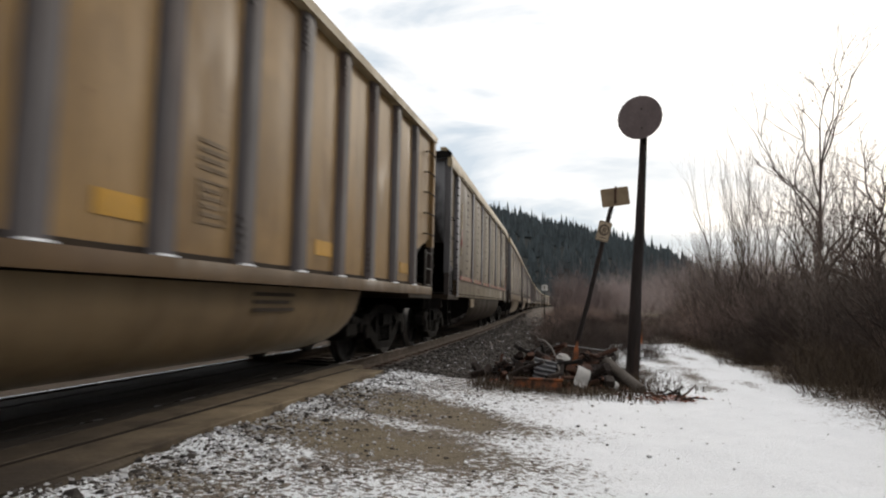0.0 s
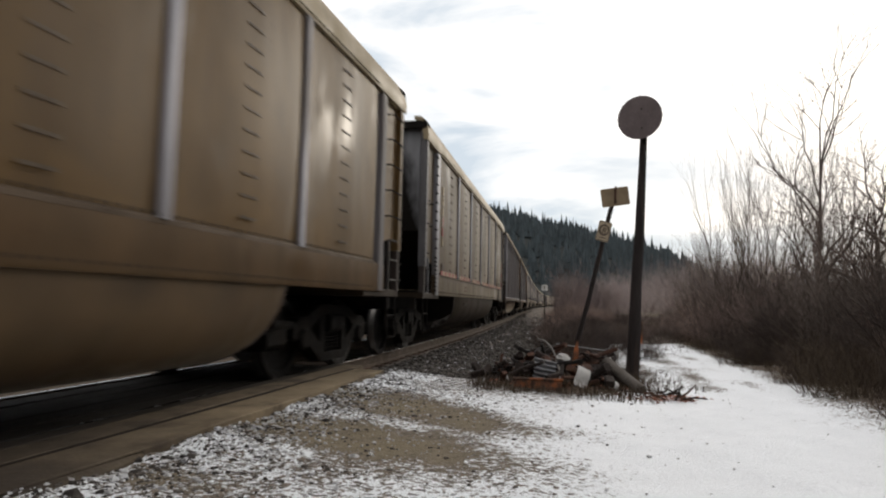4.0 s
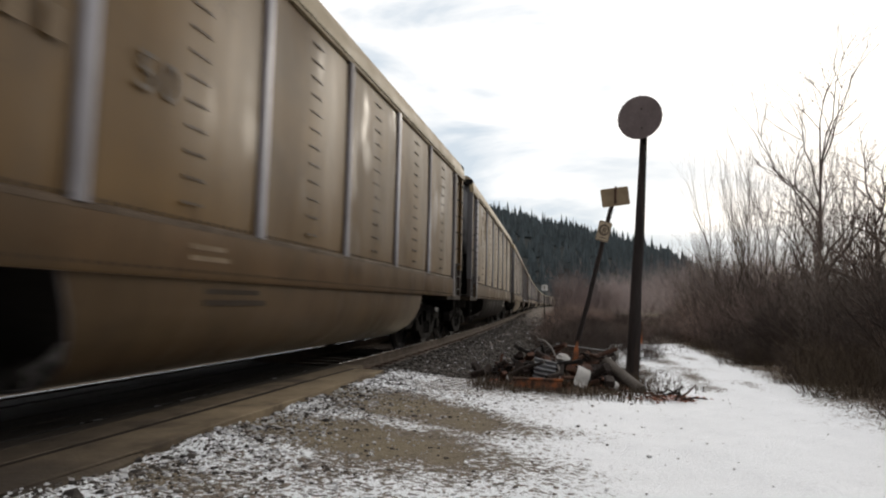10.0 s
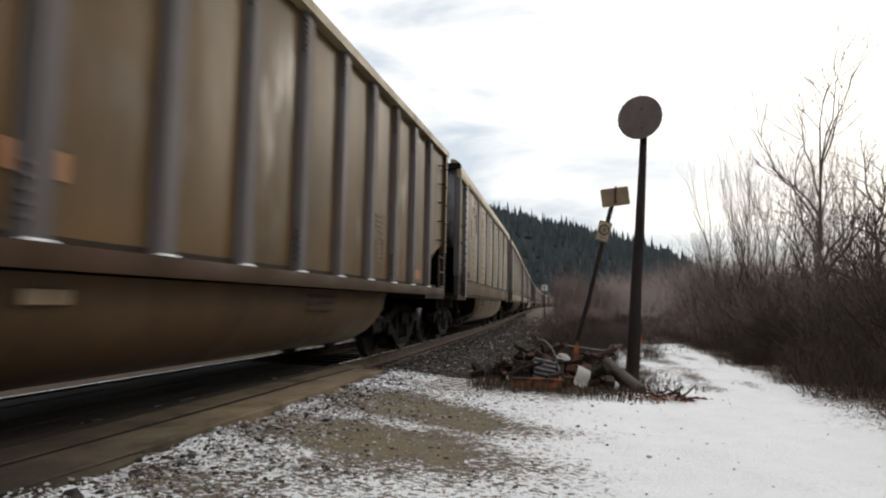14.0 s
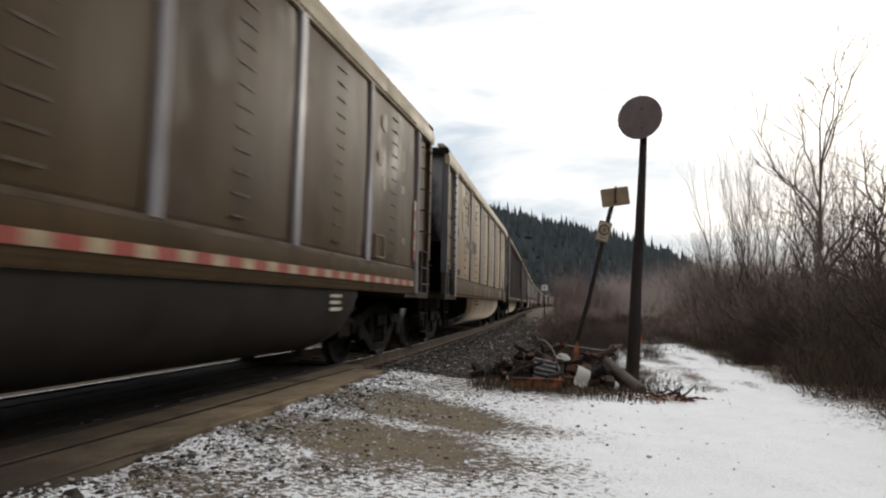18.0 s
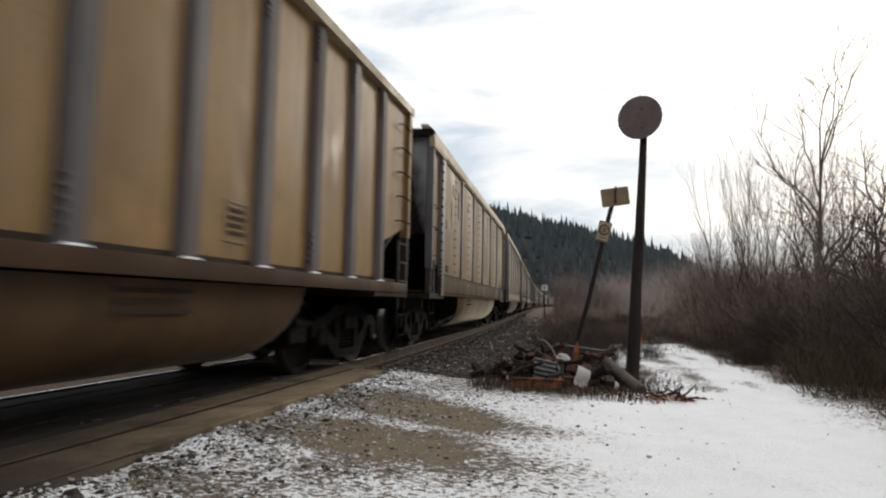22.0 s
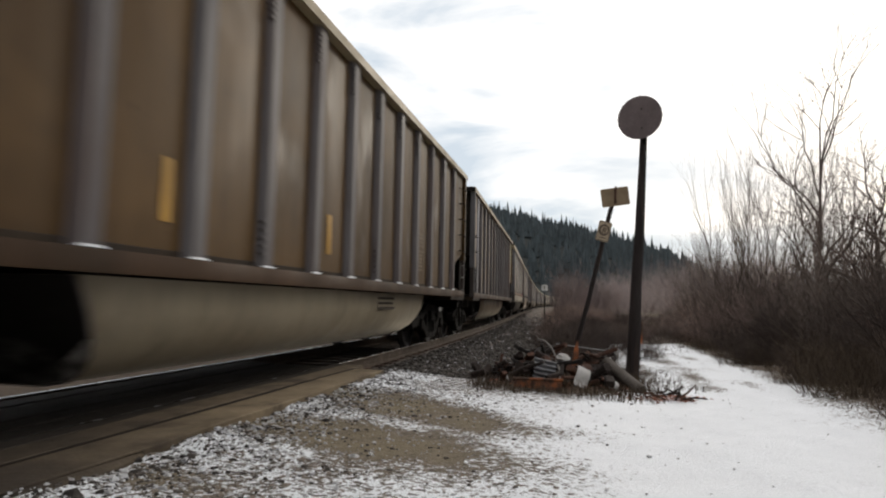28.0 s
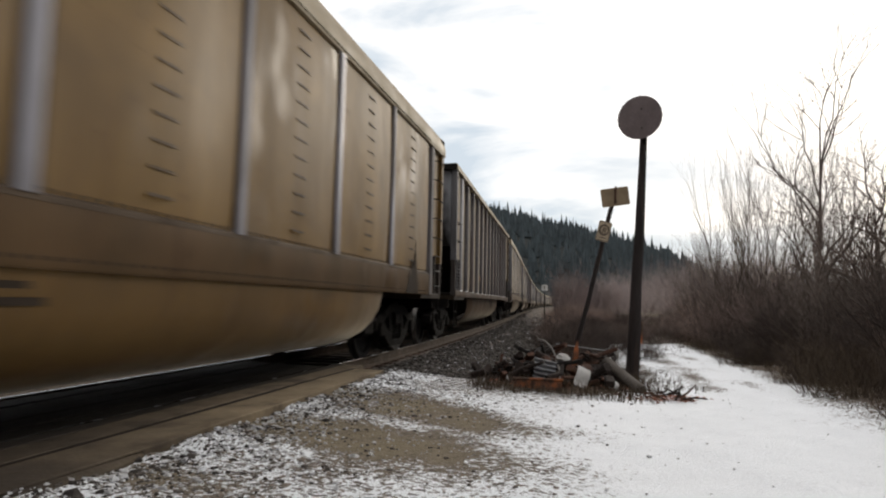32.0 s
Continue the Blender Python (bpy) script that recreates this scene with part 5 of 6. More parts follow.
for k, ob in CARS:
    if k in (2, 5, 21):
        repaint(ob, 5.0, PAINT["amber" if k == 5 else "oxide"])
    if k == 2:
        part("paint_patch", MB().box(4.42, 4.78, -1.628, -1.60, 1.57, 1.82), PAINT["dark"], ob, "dark grey painted square")
        for i in range(3):
            part("reflector", MB().box(6.45 + i * 0.18, 6.62 + i * 0.18, -1.549, -1.538, 2.96, 3.28), reflect_white if i == 1 else reflect_red, ob, "faded red and white square")
    if k == 23:
        part("paint_patch", MB().box(6.24, 6.72, -1.550, -1.538, 3.02, 3.80), PAINT["green"], ob, "faded green paint on the rear bay")
        part("paint_patch", MB().box(6.70, 7.14, -1.553, -1.538, 2.86, 3.80), PAINT["green"], ob, "faded green paint on the rear bay")
        part("paint_patch", MB().box(5.36, 5.58, -1.520, -1.512, 1.36, 1.52), PAINT["oxide"], ob, "faded red square")
        part("tag_plate", MB().box(5.12, 5.42, -1.526, -1.498, 1.34, 1.41, 0.006), worn_and_glint_paint, ob, "dusty pale plate above the sill")
    if k == 11:
        part("paint_patch", MB().box(-2.15, -1.82, -1.445, -1.415, 0.86, 0.95, 0.005), worn_and_glint_paint, ob, "pale painted square on the belly")
    if k in (1, 13):
        x, wide = (3.45, 0.40) if k == 13 else (-3.9, 0.62)
        part("paint_patch", MB().box(x, x + wide, -1.585, -1.555, 0.80, 1.02, 0.005), worn_and_glint_paint, ob, "pale painted square on the belly")
    if k in (8, 15, 20):
        if k != 20:
            lettering(ob, *{8: ("50", -3.55), 15: ("038", -3.80)}[k], 2.20, 0.37 if k == 8 else 0.44)
        for i in range(3 + 2 * (k == 20)):
            x = -4.78 + i * 0.27 + 0.2 * (i > 2)
            part("worn_numeral", MB().box(x, x + 0.15, -1.632, -1.627, 2.24, 2.42), mark_faint, ob, "worn-away figure")

# how far the train has run: an even pace with a slow drift
DRIFT = [(0, 0.40), (1, 0.24), (2, 0.05), (3, 0.15), (3.5, 0.1), (5.5, 0.41), (6, 0.5), (7, 0.33), (8, 0.45), (9, 0.32), (10, 0.33), (11, 0.22), (12, 0.45), (13, 0.54),
         (14, 0.42), (14.5, 0.7), (16.5, 0.72), (17, 0.9), (18, 0.97), (19, 1.10), (20, 1.18), (21, 1.5), (22, 1.55), (23, 1.70), (24, 1.80), (25, 1.82), (27.5, 1.85),
         (28, 1.69), (29, 1.45), (30, 1.63), (31, 1.25), (32, 0.88)]
PACE = 25 * PITCH / 32.02


def car_s(k, t):
    """Way along the track of the middle of car k."""
    return 10.6 + PITCH * k + float(np.interp(t, [q[0] for q in DRIFT], [q[1] for q in DRIFT])) - PACE * t - HALF


def car_pose(k, t):
    s = car_s(k, t)
    xa, ya = on_track(s - 6.2, CENTRE)
    xb, yb = on_track(s + 6.2, CENTRE)
    return pose((xa + xb) / 2, (ya + yb) / 2, 0.0, 0, 0, math.degrees(math.atan2(yb - ya, xb - xa)))


# ---- wooded hill in the distance, continued as a ring behind the camera ----
# the high rear bearings are an unseen addition that blocks sky light
HILL_AZ = [-180, -130, -95, -75, -40, 0, 4.9, 9, 13, 16.8, 19.5, 21.5, 25, 32, 70, 100, 130, 180]
HILL_EL = [19, 19, 13, 9.5, 8.6, 8.2, 7.55, 6.65, 5.95, 4.75, 3.9, 2.9, 1.5, 0.9, 1.0, 7.0, 18, 19]


def hill_z(az, r):
    el = np.interp(az, HILL_AZ, HILL_EL)
    x, y = r * np.sin(np.radians(az)), r * np.cos(np.radians(az))
    top = 900 * np.tan(np.radians(el)) - 4
    return -2 + (top + 6 * wave(x, y, 130, 11)) * smooth_step(r, 380, 905) ** 0.8


az_g, r_g = np.linspace(-180, 180, 280), np.linspace(370, 1150, 30)
HA, HR = np.meshgrid(az_g, r_g)
HZ = hill_z(HA, HR)
h_me = bpy.data.meshes.new("hill")
h_me.from_pydata(np.stack([HR * np.sin(np.radians(HA)), HR * np.cos(np.radians(HA)), HZ], -1).reshape(-1, 3).tolist(), [],
                 [(r * 280 + c, r * 280 + c + 1, (r + 1) * 280 + c + 1, (r + 1) * 280 + c) for r in range(29) for c in range(279)])
h_me.materials.append(hill_ground)
h_me.shade_smooth()
tagged(new("hill", h_me), "dark wooded hillside, carried on unseen behind the camera to cut sky light", "hill", kind="structure")


def conifers(count, seed):
    r = np.random.RandomState(seed)
    az = r.uniform(-70, 66, count)
    dist = 900 - r.power(1.6, count) * 0 - np.abs(r.normal(0, 210, count))
    dist = np.clip(np.where(r.uniform(size=count) < 0.25, r.uniform(880, 915, count), dist), 400, 930)
    z = hill_z(az, dist)
    vs, fs = [], []
    for i in range(count):
        x, y = dist[i] * math.sin(math.radians(az[i])), dist[i] * math.cos(math.radians(az[i]))
        h, w = r.uniform(11, 22) * (1.3 if r.uniform() < 0.12 else 1.0), r.uniform(2.6, 4.8)
        tiers = 2
        for t in range(tiers):
            z0, z1 = z[i] + h * (0.04 + 0.40 * t), z[i] + h * (0.72 + 0.28 * t)
            rad = w * (1 - 0.42 * t)
            o = len(vs)
            a0 = r.uniform(0, 6.28)
            for j in range(6):
                k = rad * r.uniform(0.65, 1.25)
                vs.append((x + k * math.cos(a0 + j * 1.047), y + k * math.sin(a0 + j * 1.047), z0 + r.uniform(-0.5, 0.5)))
            vs.append((x + r.uniform(-0.2, 0.2), y + r.uniform(-0.2, 0.2), min(z1, z[i] + h)))
            fs += [(o + j, o + (j + 1) % 6, o + 6) for j in range(6)]
    me = bpy.data.meshes.new("conifer_forest")
    me.from_pydata(vs, [], fs)
    me.materials.append(conifer)
    return tagged(new("conifer_forest", me), "dense dark conifer forest covering the far hill", "forest", kind="stuff")


conifers(12000, 21)


# ---- bare trees and brush ----
def twig_path(r, p, d, length, count, bend, lift):
    pts, q = [Vector(p)], Vector(d).normalized()
    for _ in range(count):
        q = (q + Vector((r.uniform(-bend, bend), r.uniform(-bend, bend), r.uniform(-bend, bend) + lift))).normalized()
        pts.append(pts[-1] + q * (length / count))
    return pts


def grow(mb, r, p, d, length, rad, level, sides, spread, lift, kids, bend=0.16):
    pts = twig_path(r, p, d, length, 5 if level > 1 or bend > 0.2 else 3, bend, lift)
    n = len(pts)
    mb.tube(pts, [max(rad * (1 - 0.80 * i / (n - 1)), 0.0016) for i in range(n)], sides if level > 1 else 3, caps=False)
    if level == 0:
        return
    for c in range(kids[level - 1]):
        f = r.uniform(0.28, 1.0)
        i = min(int(f * (n - 1)), n - 2)
        base = pts[i].lerp(pts[i + 1], f * (n - 1) - i)
        way = (pts[i + 1] - pts[i]).normalized()
        out = Vector((r.uniform(-1, 1), r.uniform(-1, 1), r.uniform(-0.3, 0.6))).normalized()
        grow(mb, r, base, way * (1 - spread) + out * spread, length * r.uniform(0.42, 0.72), rad * (1 - 0.55 * f) * 0.62, level - 1, sides, spread, lift, kids, bend)


def bare_tree(name, seed, height, rad, stems, material, label, place, lean=(0, 0), kids=(5, 5, 6), spread=0.42, lift=0.06, levels=3, bend=0.16):
    r = random.Random(seed)
    ob = thing(name, None, None, label, "tree", m=pose(*place))
    trunk, crown = MB(), MB()
    for s in range(stems):
        d = Vector((lean[0] + (r.uniform(-0.30, 0.30) if stems > 1 else 0), lean[1] + (r.uniform(-0.2, 0.2) if stems > 1 else 0), 1))
        h = height * (r.uniform(0.72, 1.0) if stems > 1 else 1.0)
        pts = twig_path(r, (r.uniform(-0.12, 0.12) * (stems > 1), r.uniform(-0.12, 0.12) * (stems > 1), -0.1), d, h * 0.72, 8, 0.09, 0.02)
        trunk.tube(pts, [rad * (1 - 0.88 * i / 8) * r.uniform(0.93, 1.07) for i in range(9)], 8)
        for c in range(kids[-1]):
            f = 0.22 + 0.78 * (c + r.uniform(0, 1)) / kids[-1]
            i = min(int(f * 8), 7)
            base = pts[i].lerp(pts[i + 1], min(f * 8 - i, 1.0))
            out = Vector((r.uniform(-1, 1), r.uniform(-1, 1), r.uniform(0.1, 0.8))).normalized()
            way = (pts[i + 1] - pts[i]).normalized()
            grow(crown, r, base, way * (1 - spread) + out * spread, h * r.uniform(0.26, 0.46) * (1.15 - 0.5 * f), rad * (1 - 0.6 * f) * 0.55, levels - 1, 5, spread, lift, kids, bend)
    part("trunk", trunk, material, ob)
    part("crown", crown, material, ob, "leafless branches and twigs")
    return ob


def spot(px, depth):
    """Ground place at that bearing (tangent from the view's middle) and depth."""
    x = px * depth
    return Vector((x, depth, gz(x, depth)))


# big gnarled trees over the brush by the road, then a clump of slim poplars further on
bare_tree("bare_tree", 133, 6.9, 0.075, 1, bark, "tall slender leafless tree above the brush", spot(0.592, 13.0), (0.0, 0), (5, 5, 11), 0.46, 0.03, 3, 0.30)
bare_tree("bare_tree", 141, 4.6, 0.085, 1, bark, "gnarled leafless tree with twisting limbs above the brush", spot(0.70, 12.2), (-0.10, 0), (5, 6, 9), 0.52, 0.02, 3, 0.32)
bare_tree("bare_tree", 134, 3.9, 0.085, 2, bark, "dark leafless tree forking over the roadside brush", spot(0.74, 10.8), (-0.22, 0), (5, 6, 8), 0.50, 0.03, 3, 0.30)
bare_tree("bare_tree", 137, 4.2, 0.06, 2, bark, "leafless tree leaning out of the brush", spot(0.62, 14.5), (-0.05, 0), (5, 6, 8), 0.45, 0.06)
bare_tree("bare_tree", 138, 4.6, 0.06, 3, bark, "tangled leafless tree among brush", spot(0.70, 15.5), (0.0, 0), (5, 6, 8), 0.45, 0.06)
for i, (s, lat, h) in enumerate(((4.5, 8.3, 2.2), (6.4, 8.9, 2.6), (8.2, 8.4, 2.1), (10.0, 9.2, 2.9), (11.6, 8.5, 2.3), (13.4, 9.4, 2.7), (15.2, 9.0, 2.4), (17.5, 9.8, 2.9), (7.2, 10.2, 3.2), (12.5, 10.6, 3.2))):
    bare_tree("thorny_shrub", 160 + i, h, 0.035, 4, bark, "gnarled leafless shrub standing in the roadside brush", grounded(s, lat), (-0.05, 0), (4, 5, 7), 0.55, 0.01, 3, 0.34)
for i, (px, dp, h, st) in enumerate(((0.455, 22, 7.6, 3), (0.488, 21, 7.9, 3), (0.515, 23, 8.9, 4), (0.548, 22, 8.2, 3), (0.578, 20, 7.2, 3), (0.43, 27, 6.2, 3), (0.605, 21, 7.4, 3))):
    bare_tree("slim_bare_tree", 50 + i, h, 0.034, st, pale_bark, "slim leafless poplar with upright pale branches", spot(px, dp), (0, 0), (3, 4, 8), 0.27, 0.14)


def brush_mesh(seed, stems, height, radius, rad=0.007, kids=4, material=None, bend=0.16, splay=0.6):
    r = random.Random(seed)
    b = MB()
    for _ in range(stems):
        a, q = r.uniform(0, 6.28), radius * math.sqrt(r.uniform(0, 1))
        p = Vector((q * math.cos(a), q * math.sin(a), -0.05))
        d = Vector((math.cos(a) * r.uniform(0, splay), math.sin(a) * r.uniform(0, splay), 1.0)) + Vector((r.uniform(-0.3, 0.3), r.uniform(-0.3, 0.3), 0))
        grow(b, r, p, d, height * r.uniform(0.45, 0.9), rad * r.uniform(0.7, 1.3), 1, 3, 0.5, 0.02, (kids,), bend)
    return b.mesh("brush", material or twig, 0)


BRUSH = [brush_mesh(70 + i, 110, 1.9, 0.80, 0.008, 4, (twig, dark_twig, twig, bark, twig)[i], 0.18, 0.7) for i in range(5)]
DARK = [brush_mesh(170 + i, 70, 2.1, 0.85, 0.013, 6, (dark_twig, dark_twig, bark)[i], 0.34, 1.1) for i in range(3)]
LOW = [brush_mesh(80 + i, 110, 0.8, 0.7, 0.006, 2, (dark_twig, dry_grass, dark_twig)[i], 0.24, 0.9) for i in range(3)]
rb = random.Random(12)


def plant(meshes, s, lat, scale, name, label, category, group, material=None):
    p = grounded(s, lat)
    ob = thing(name, meshes[rb.randrange(len(meshes))], None, label, category, group)
    ob.matrix_basis = Matrix.LocRotScale(p, Euler((rb.uniform(-0.08, 0.08), rb.uniform(-0.08, 0.08), rb.uniform(0, 6.28))), (scale, scale, scale * rb.uniform(0.85, 1.15)))
    return ob


for lat0, step, s0, s1, sc in ((8.05, 0.72, 1.0, 27, 0.55), (8.7, 0.85, 1.0, 30, 0.72), (9.7, 1.0, 2, 34, 0.85), (11.2, 1.25, 3, 36, 0.95)):
    s = s0
    while s < s1:
        edge = 0.9 * float(smooth_step(s, 12, 19))
        q = at(s, lat0)
        low = 0.26 if 0.29 < q.x / q.y < 0.39 else 0.40 if q.x / q.y < 0.42 else (0.75 if q.x / q.y < 0.47 else 1.0)
        plant(DARK if q.x / q.y > 0.50 and rb.random() < 0.75 else BRUSH, s, lat0 - edge + rb.uniform(-0.3, 0.3), low * sc * rb.uniform(0.55, 1.4), "brush", "dense tangle of bare red-brown brush beside the road", "bush", "roadside brush")
        s += step * rb.uniform(0.8, 1.25)
TALL = [brush_mesh(85 + i, 34, 3.4, 0.9, 0.011, 6, (twig, dark_twig, pale_bark)[i], 0.22) for i in range(3)]
for i in range(62):
    q = (rb.uniform(3, 34), rb.uniform(8.3, 13.5))
    if at(*q).x / at(*q).y < 0.40:
        continue
    plant(TALL, q[0], q[1], rb.uniform(0.7, 1.05), "tall_brush", "sparse tall leafless shrub rising from the brush", "bush", "tall roadside shrubs")
for i in range(26):
    plant(LOW, rb.uniform(2, 22), rb.uniform(6.9, 7.5) - 0.4 * (i % 3 == 0), rb.uniform(0.5, 0.9), "low_brush", "low dry brush at the snowy road's edge", "bush", "low roadside brush")
# brush closing the end of the snowy road and along the ballast
for i in range(64):
    s = 16 + 26 * rb.random() ** 1.3
    plant(DARK if i % 3 else LOW, s, rb.uniform(3.4, 9.5) if s > 19.5 else rb.choice((rb.uniform(3.2, 4.1), rb.uniform(6.4, 8))), rb.uniform(0.32, 0.55), "brush",
          "dark bare brush beyond the scrap heap", "bush", "trackside brush")
for i in range(30):
    plant(BRUSH, rb.uniform(26, 58), rb.uniform(3.0, 5.5), rb.uniform(0.4, 0.62), "brush", "dark bare brush along the far trackside", "bush", "trackside brush")
for i in range(34):
    plant(DARK, rb.uniform(13.5, 27), rb.uniform(3.1, 4.9), rb.uniform(0.26, 0.42), "brush", "dark bare brush beyond the scrap heap", "bush", "trackside brush")
for i in range(26):
    plant(LOW if i % 3 else BRUSH, rb.uniform(20.6, 25), rb.uniform(4.2, 7.4), rb.uniform(0.22, 0.36), "low_brush", "low dead weeds closing the end of the snowy road", "bush", "weeds at the road end")
for i in range(44):
    s = rb.uniform(15, 40)
    plant(DARK if i % 2 else BRUSH, s, rb.uniform(2.15, 3.6) + 0.02 * s, rb.uniform(0.30, 0.5), "brush", "dark bare brush at the foot of the ballast", "bush", "trackside brush")
for i in range(16):
    plant(LOW, rb.uniform(10.5, 17), rb.uniform(2.9, 3.9), rb.uniform(0.45, 0.8), "low_brush", "dry weeds on the ballast's foot", "bush", "weeds by the scrap heap")


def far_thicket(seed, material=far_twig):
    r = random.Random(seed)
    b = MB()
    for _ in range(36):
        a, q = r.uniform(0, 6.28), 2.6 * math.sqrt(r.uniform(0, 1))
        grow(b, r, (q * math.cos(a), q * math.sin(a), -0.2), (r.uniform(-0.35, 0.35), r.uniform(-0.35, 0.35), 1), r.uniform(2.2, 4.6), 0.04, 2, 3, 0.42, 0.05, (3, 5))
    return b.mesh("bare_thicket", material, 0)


# both sets carry painted haze in their twig colour
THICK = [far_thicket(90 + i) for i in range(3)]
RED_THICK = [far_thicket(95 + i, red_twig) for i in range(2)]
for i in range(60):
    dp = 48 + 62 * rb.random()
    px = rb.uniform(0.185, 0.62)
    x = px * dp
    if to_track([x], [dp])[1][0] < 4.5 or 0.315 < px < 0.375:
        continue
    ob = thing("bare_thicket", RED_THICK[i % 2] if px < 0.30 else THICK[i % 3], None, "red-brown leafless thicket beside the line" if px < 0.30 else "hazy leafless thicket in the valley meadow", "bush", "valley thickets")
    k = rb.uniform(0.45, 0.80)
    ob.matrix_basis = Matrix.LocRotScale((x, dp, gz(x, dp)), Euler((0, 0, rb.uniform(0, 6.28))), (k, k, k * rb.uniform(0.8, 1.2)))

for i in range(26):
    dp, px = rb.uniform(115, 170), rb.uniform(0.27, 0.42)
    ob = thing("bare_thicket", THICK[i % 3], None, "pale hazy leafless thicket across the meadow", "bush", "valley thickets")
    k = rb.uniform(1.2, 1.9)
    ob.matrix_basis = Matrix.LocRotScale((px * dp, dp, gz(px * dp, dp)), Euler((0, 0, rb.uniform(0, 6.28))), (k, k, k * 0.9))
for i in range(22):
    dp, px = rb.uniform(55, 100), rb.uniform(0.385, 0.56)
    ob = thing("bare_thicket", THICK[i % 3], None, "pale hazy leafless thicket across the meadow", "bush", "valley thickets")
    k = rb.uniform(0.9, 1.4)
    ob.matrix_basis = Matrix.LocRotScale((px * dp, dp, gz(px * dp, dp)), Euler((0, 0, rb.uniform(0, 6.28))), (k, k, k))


# ---- grass and litter ----
def blades(name, spots, material, label, category, seed, height, per):
    r = random.Random(seed)
    vs, fs = [], []
    for s, lat in spots:
        g = grounded(s, lat)
        for _ in range(per):
            p = g + Vector((r.gauss(0, 0.09), r.gauss(0, 0.09), -0.02))
            h, a = height * r.uniform(0.4, 1.1), r.uniform(0, 6.28)
            w = Vector((math.cos(a), math.sin(a), 0)) * 0.004
            tip = p + Vector((r.uniform(-0.4, 0.4) * h, r.uniform(-0.4, 0.4) * h, h))
            mid = p.lerp(tip, 0.55) + Vector((0, 0, 0.1 * h))
            o = len(vs)
            vs += [tuple(p - w), tuple(p + w), tuple(mid + w * 0.7), tuple(mid - w * 0.7), tuple(tip)]
            fs += [(o, o + 1, o + 2, o + 3), (o + 3, o + 2, o + 4)]
    me = bpy.data.meshes.new(name)
    me.from_pydata(vs, [], fs)
    me.materials.append(material)
    return tagged(new(name, me), label, category, kind="stuff")


rg = random.Random(5)
blades("dry_grass", [(rg.uniform(7.4, 10.2), rg.uniform(2.2, 4.4)) for _ in range(230)] + [(rg.uniform(2, 24), rg.gauss(6.9, 0.35)) for _ in range(330)]
       + [(rg.uniform(8.5, 12), rg.uniform(4.1, 5.0)) for _ in range(24)], dry_grass, "dry brown grass round the scrap heap and road edge", "grass", 7, 0.15, 14)


front = [(rg.uniform(0.45, 2.75), rg.gauss(7.80, 0.12)) for _ in range(56)] + [(rg.uniform(0.6, 2.4), rg.uniform(8.3, 9.4)) for _ in range(110)]
fs_, fl_ = to_track([q[0] for q in front], [q[1] for q in front])
blades("dead_weeds", list(zip(fs_, fl_)), dark_twig, "dark dead weeds standing along the scrap heap", "weeds", 17, 0.10, 12)


# ---- scrap heap at the foot of the pole ----
def timber(p0, p1, w, h, seed, name="old_timber", material=old_timber, label="dark rotting timber lying in the scrap heap", category="timber"):
    r = random.Random(seed)
    p0, p1 = Vector(p0), Vector(p1)
    length = (p1 - p0).length
    b = MB()
    rings = []
    for i in range(6):
        x = -length / 2 + length * i / 5
        a, c = w / 2 + r.uniform(-0.008, 0.008), h / 2 + r.uniform(-0.008, 0.008)
        q = 0.2 * min(w, h)
        rings.append([(x + r.uniform(-0.01, 0.01), y, z) for y, z in ((-a + q, -c), (a - q, -c), (a, -c + q), (a, c - q), (a - q, c), (-a + q, c), (-a, c - q), (-a, -c + q))])
    b.loft(rings)
    d = (p1 - p0).normalized()
    m = Matrix.Translation((p0 + p1) / 2) @ d.to_track_quat("X", "Z").to_matrix().to_4x4() @ Matrix.Rotation(r.uniform(-0.4, 0.4), 4, "X")
    return thing(name, b, material, label, category, "scrap heap timbers" if name == "old_timber" else "", m=m)


rp = random.Random(77)
TIMBERS = [((0.75, 8.75, -0.20), (1.35, 9.35, 0.02)), ((1.05, 9.2, -0.05), (2.15, 9.0, -0.02)), ((1.2, 8.6, -0.15), (2.0, 9.3, 0.20)), ((1.7, 8.7, -0.18), (2.35, 9.3, 0.18)),
           ((1.0, 8.9, -0.10), (1.5, 9.6, 0.26)), ((1.5, 9.5, 0.10), (2.45, 9.3, 0.14)), ((2.0, 8.45, -0.20), (2.30, 9.0, 0.12)), ((1.55, 8.35, -0.22), (1.70, 8.9, 0.08)),
           ((0.95, 8.45, -0.22), (1.4, 8.6, -0.12)), ((1.9, 9.5, 0.16), (2.6, 9.55, 0.20)), ((1.15, 9.4, 0.0), (1.25, 8.7, 0.12)), ((1.85, 8.4, -0.2), (2.1, 8.3, -0.18)),
           ((0.8, 9.1, -0.15), (0.95, 8.6, 0.10)), ((1.35, 9.0, 0.05), (1.95, 8.8, 0.15)), ((2.1, 9.0, 0.0), (2.5, 8.6, -0.1)), ((1.3, 9.6, 0.2), (1.8, 9.7, 0.28))]
for i, (a, b) in enumerate(TIMBERS):
    timber(a, b, rp.uniform(0.05, 0.10), rp.uniform(0.04, 0.08), 100 + i, material=dark_scrap if i % 3 else old_timber)
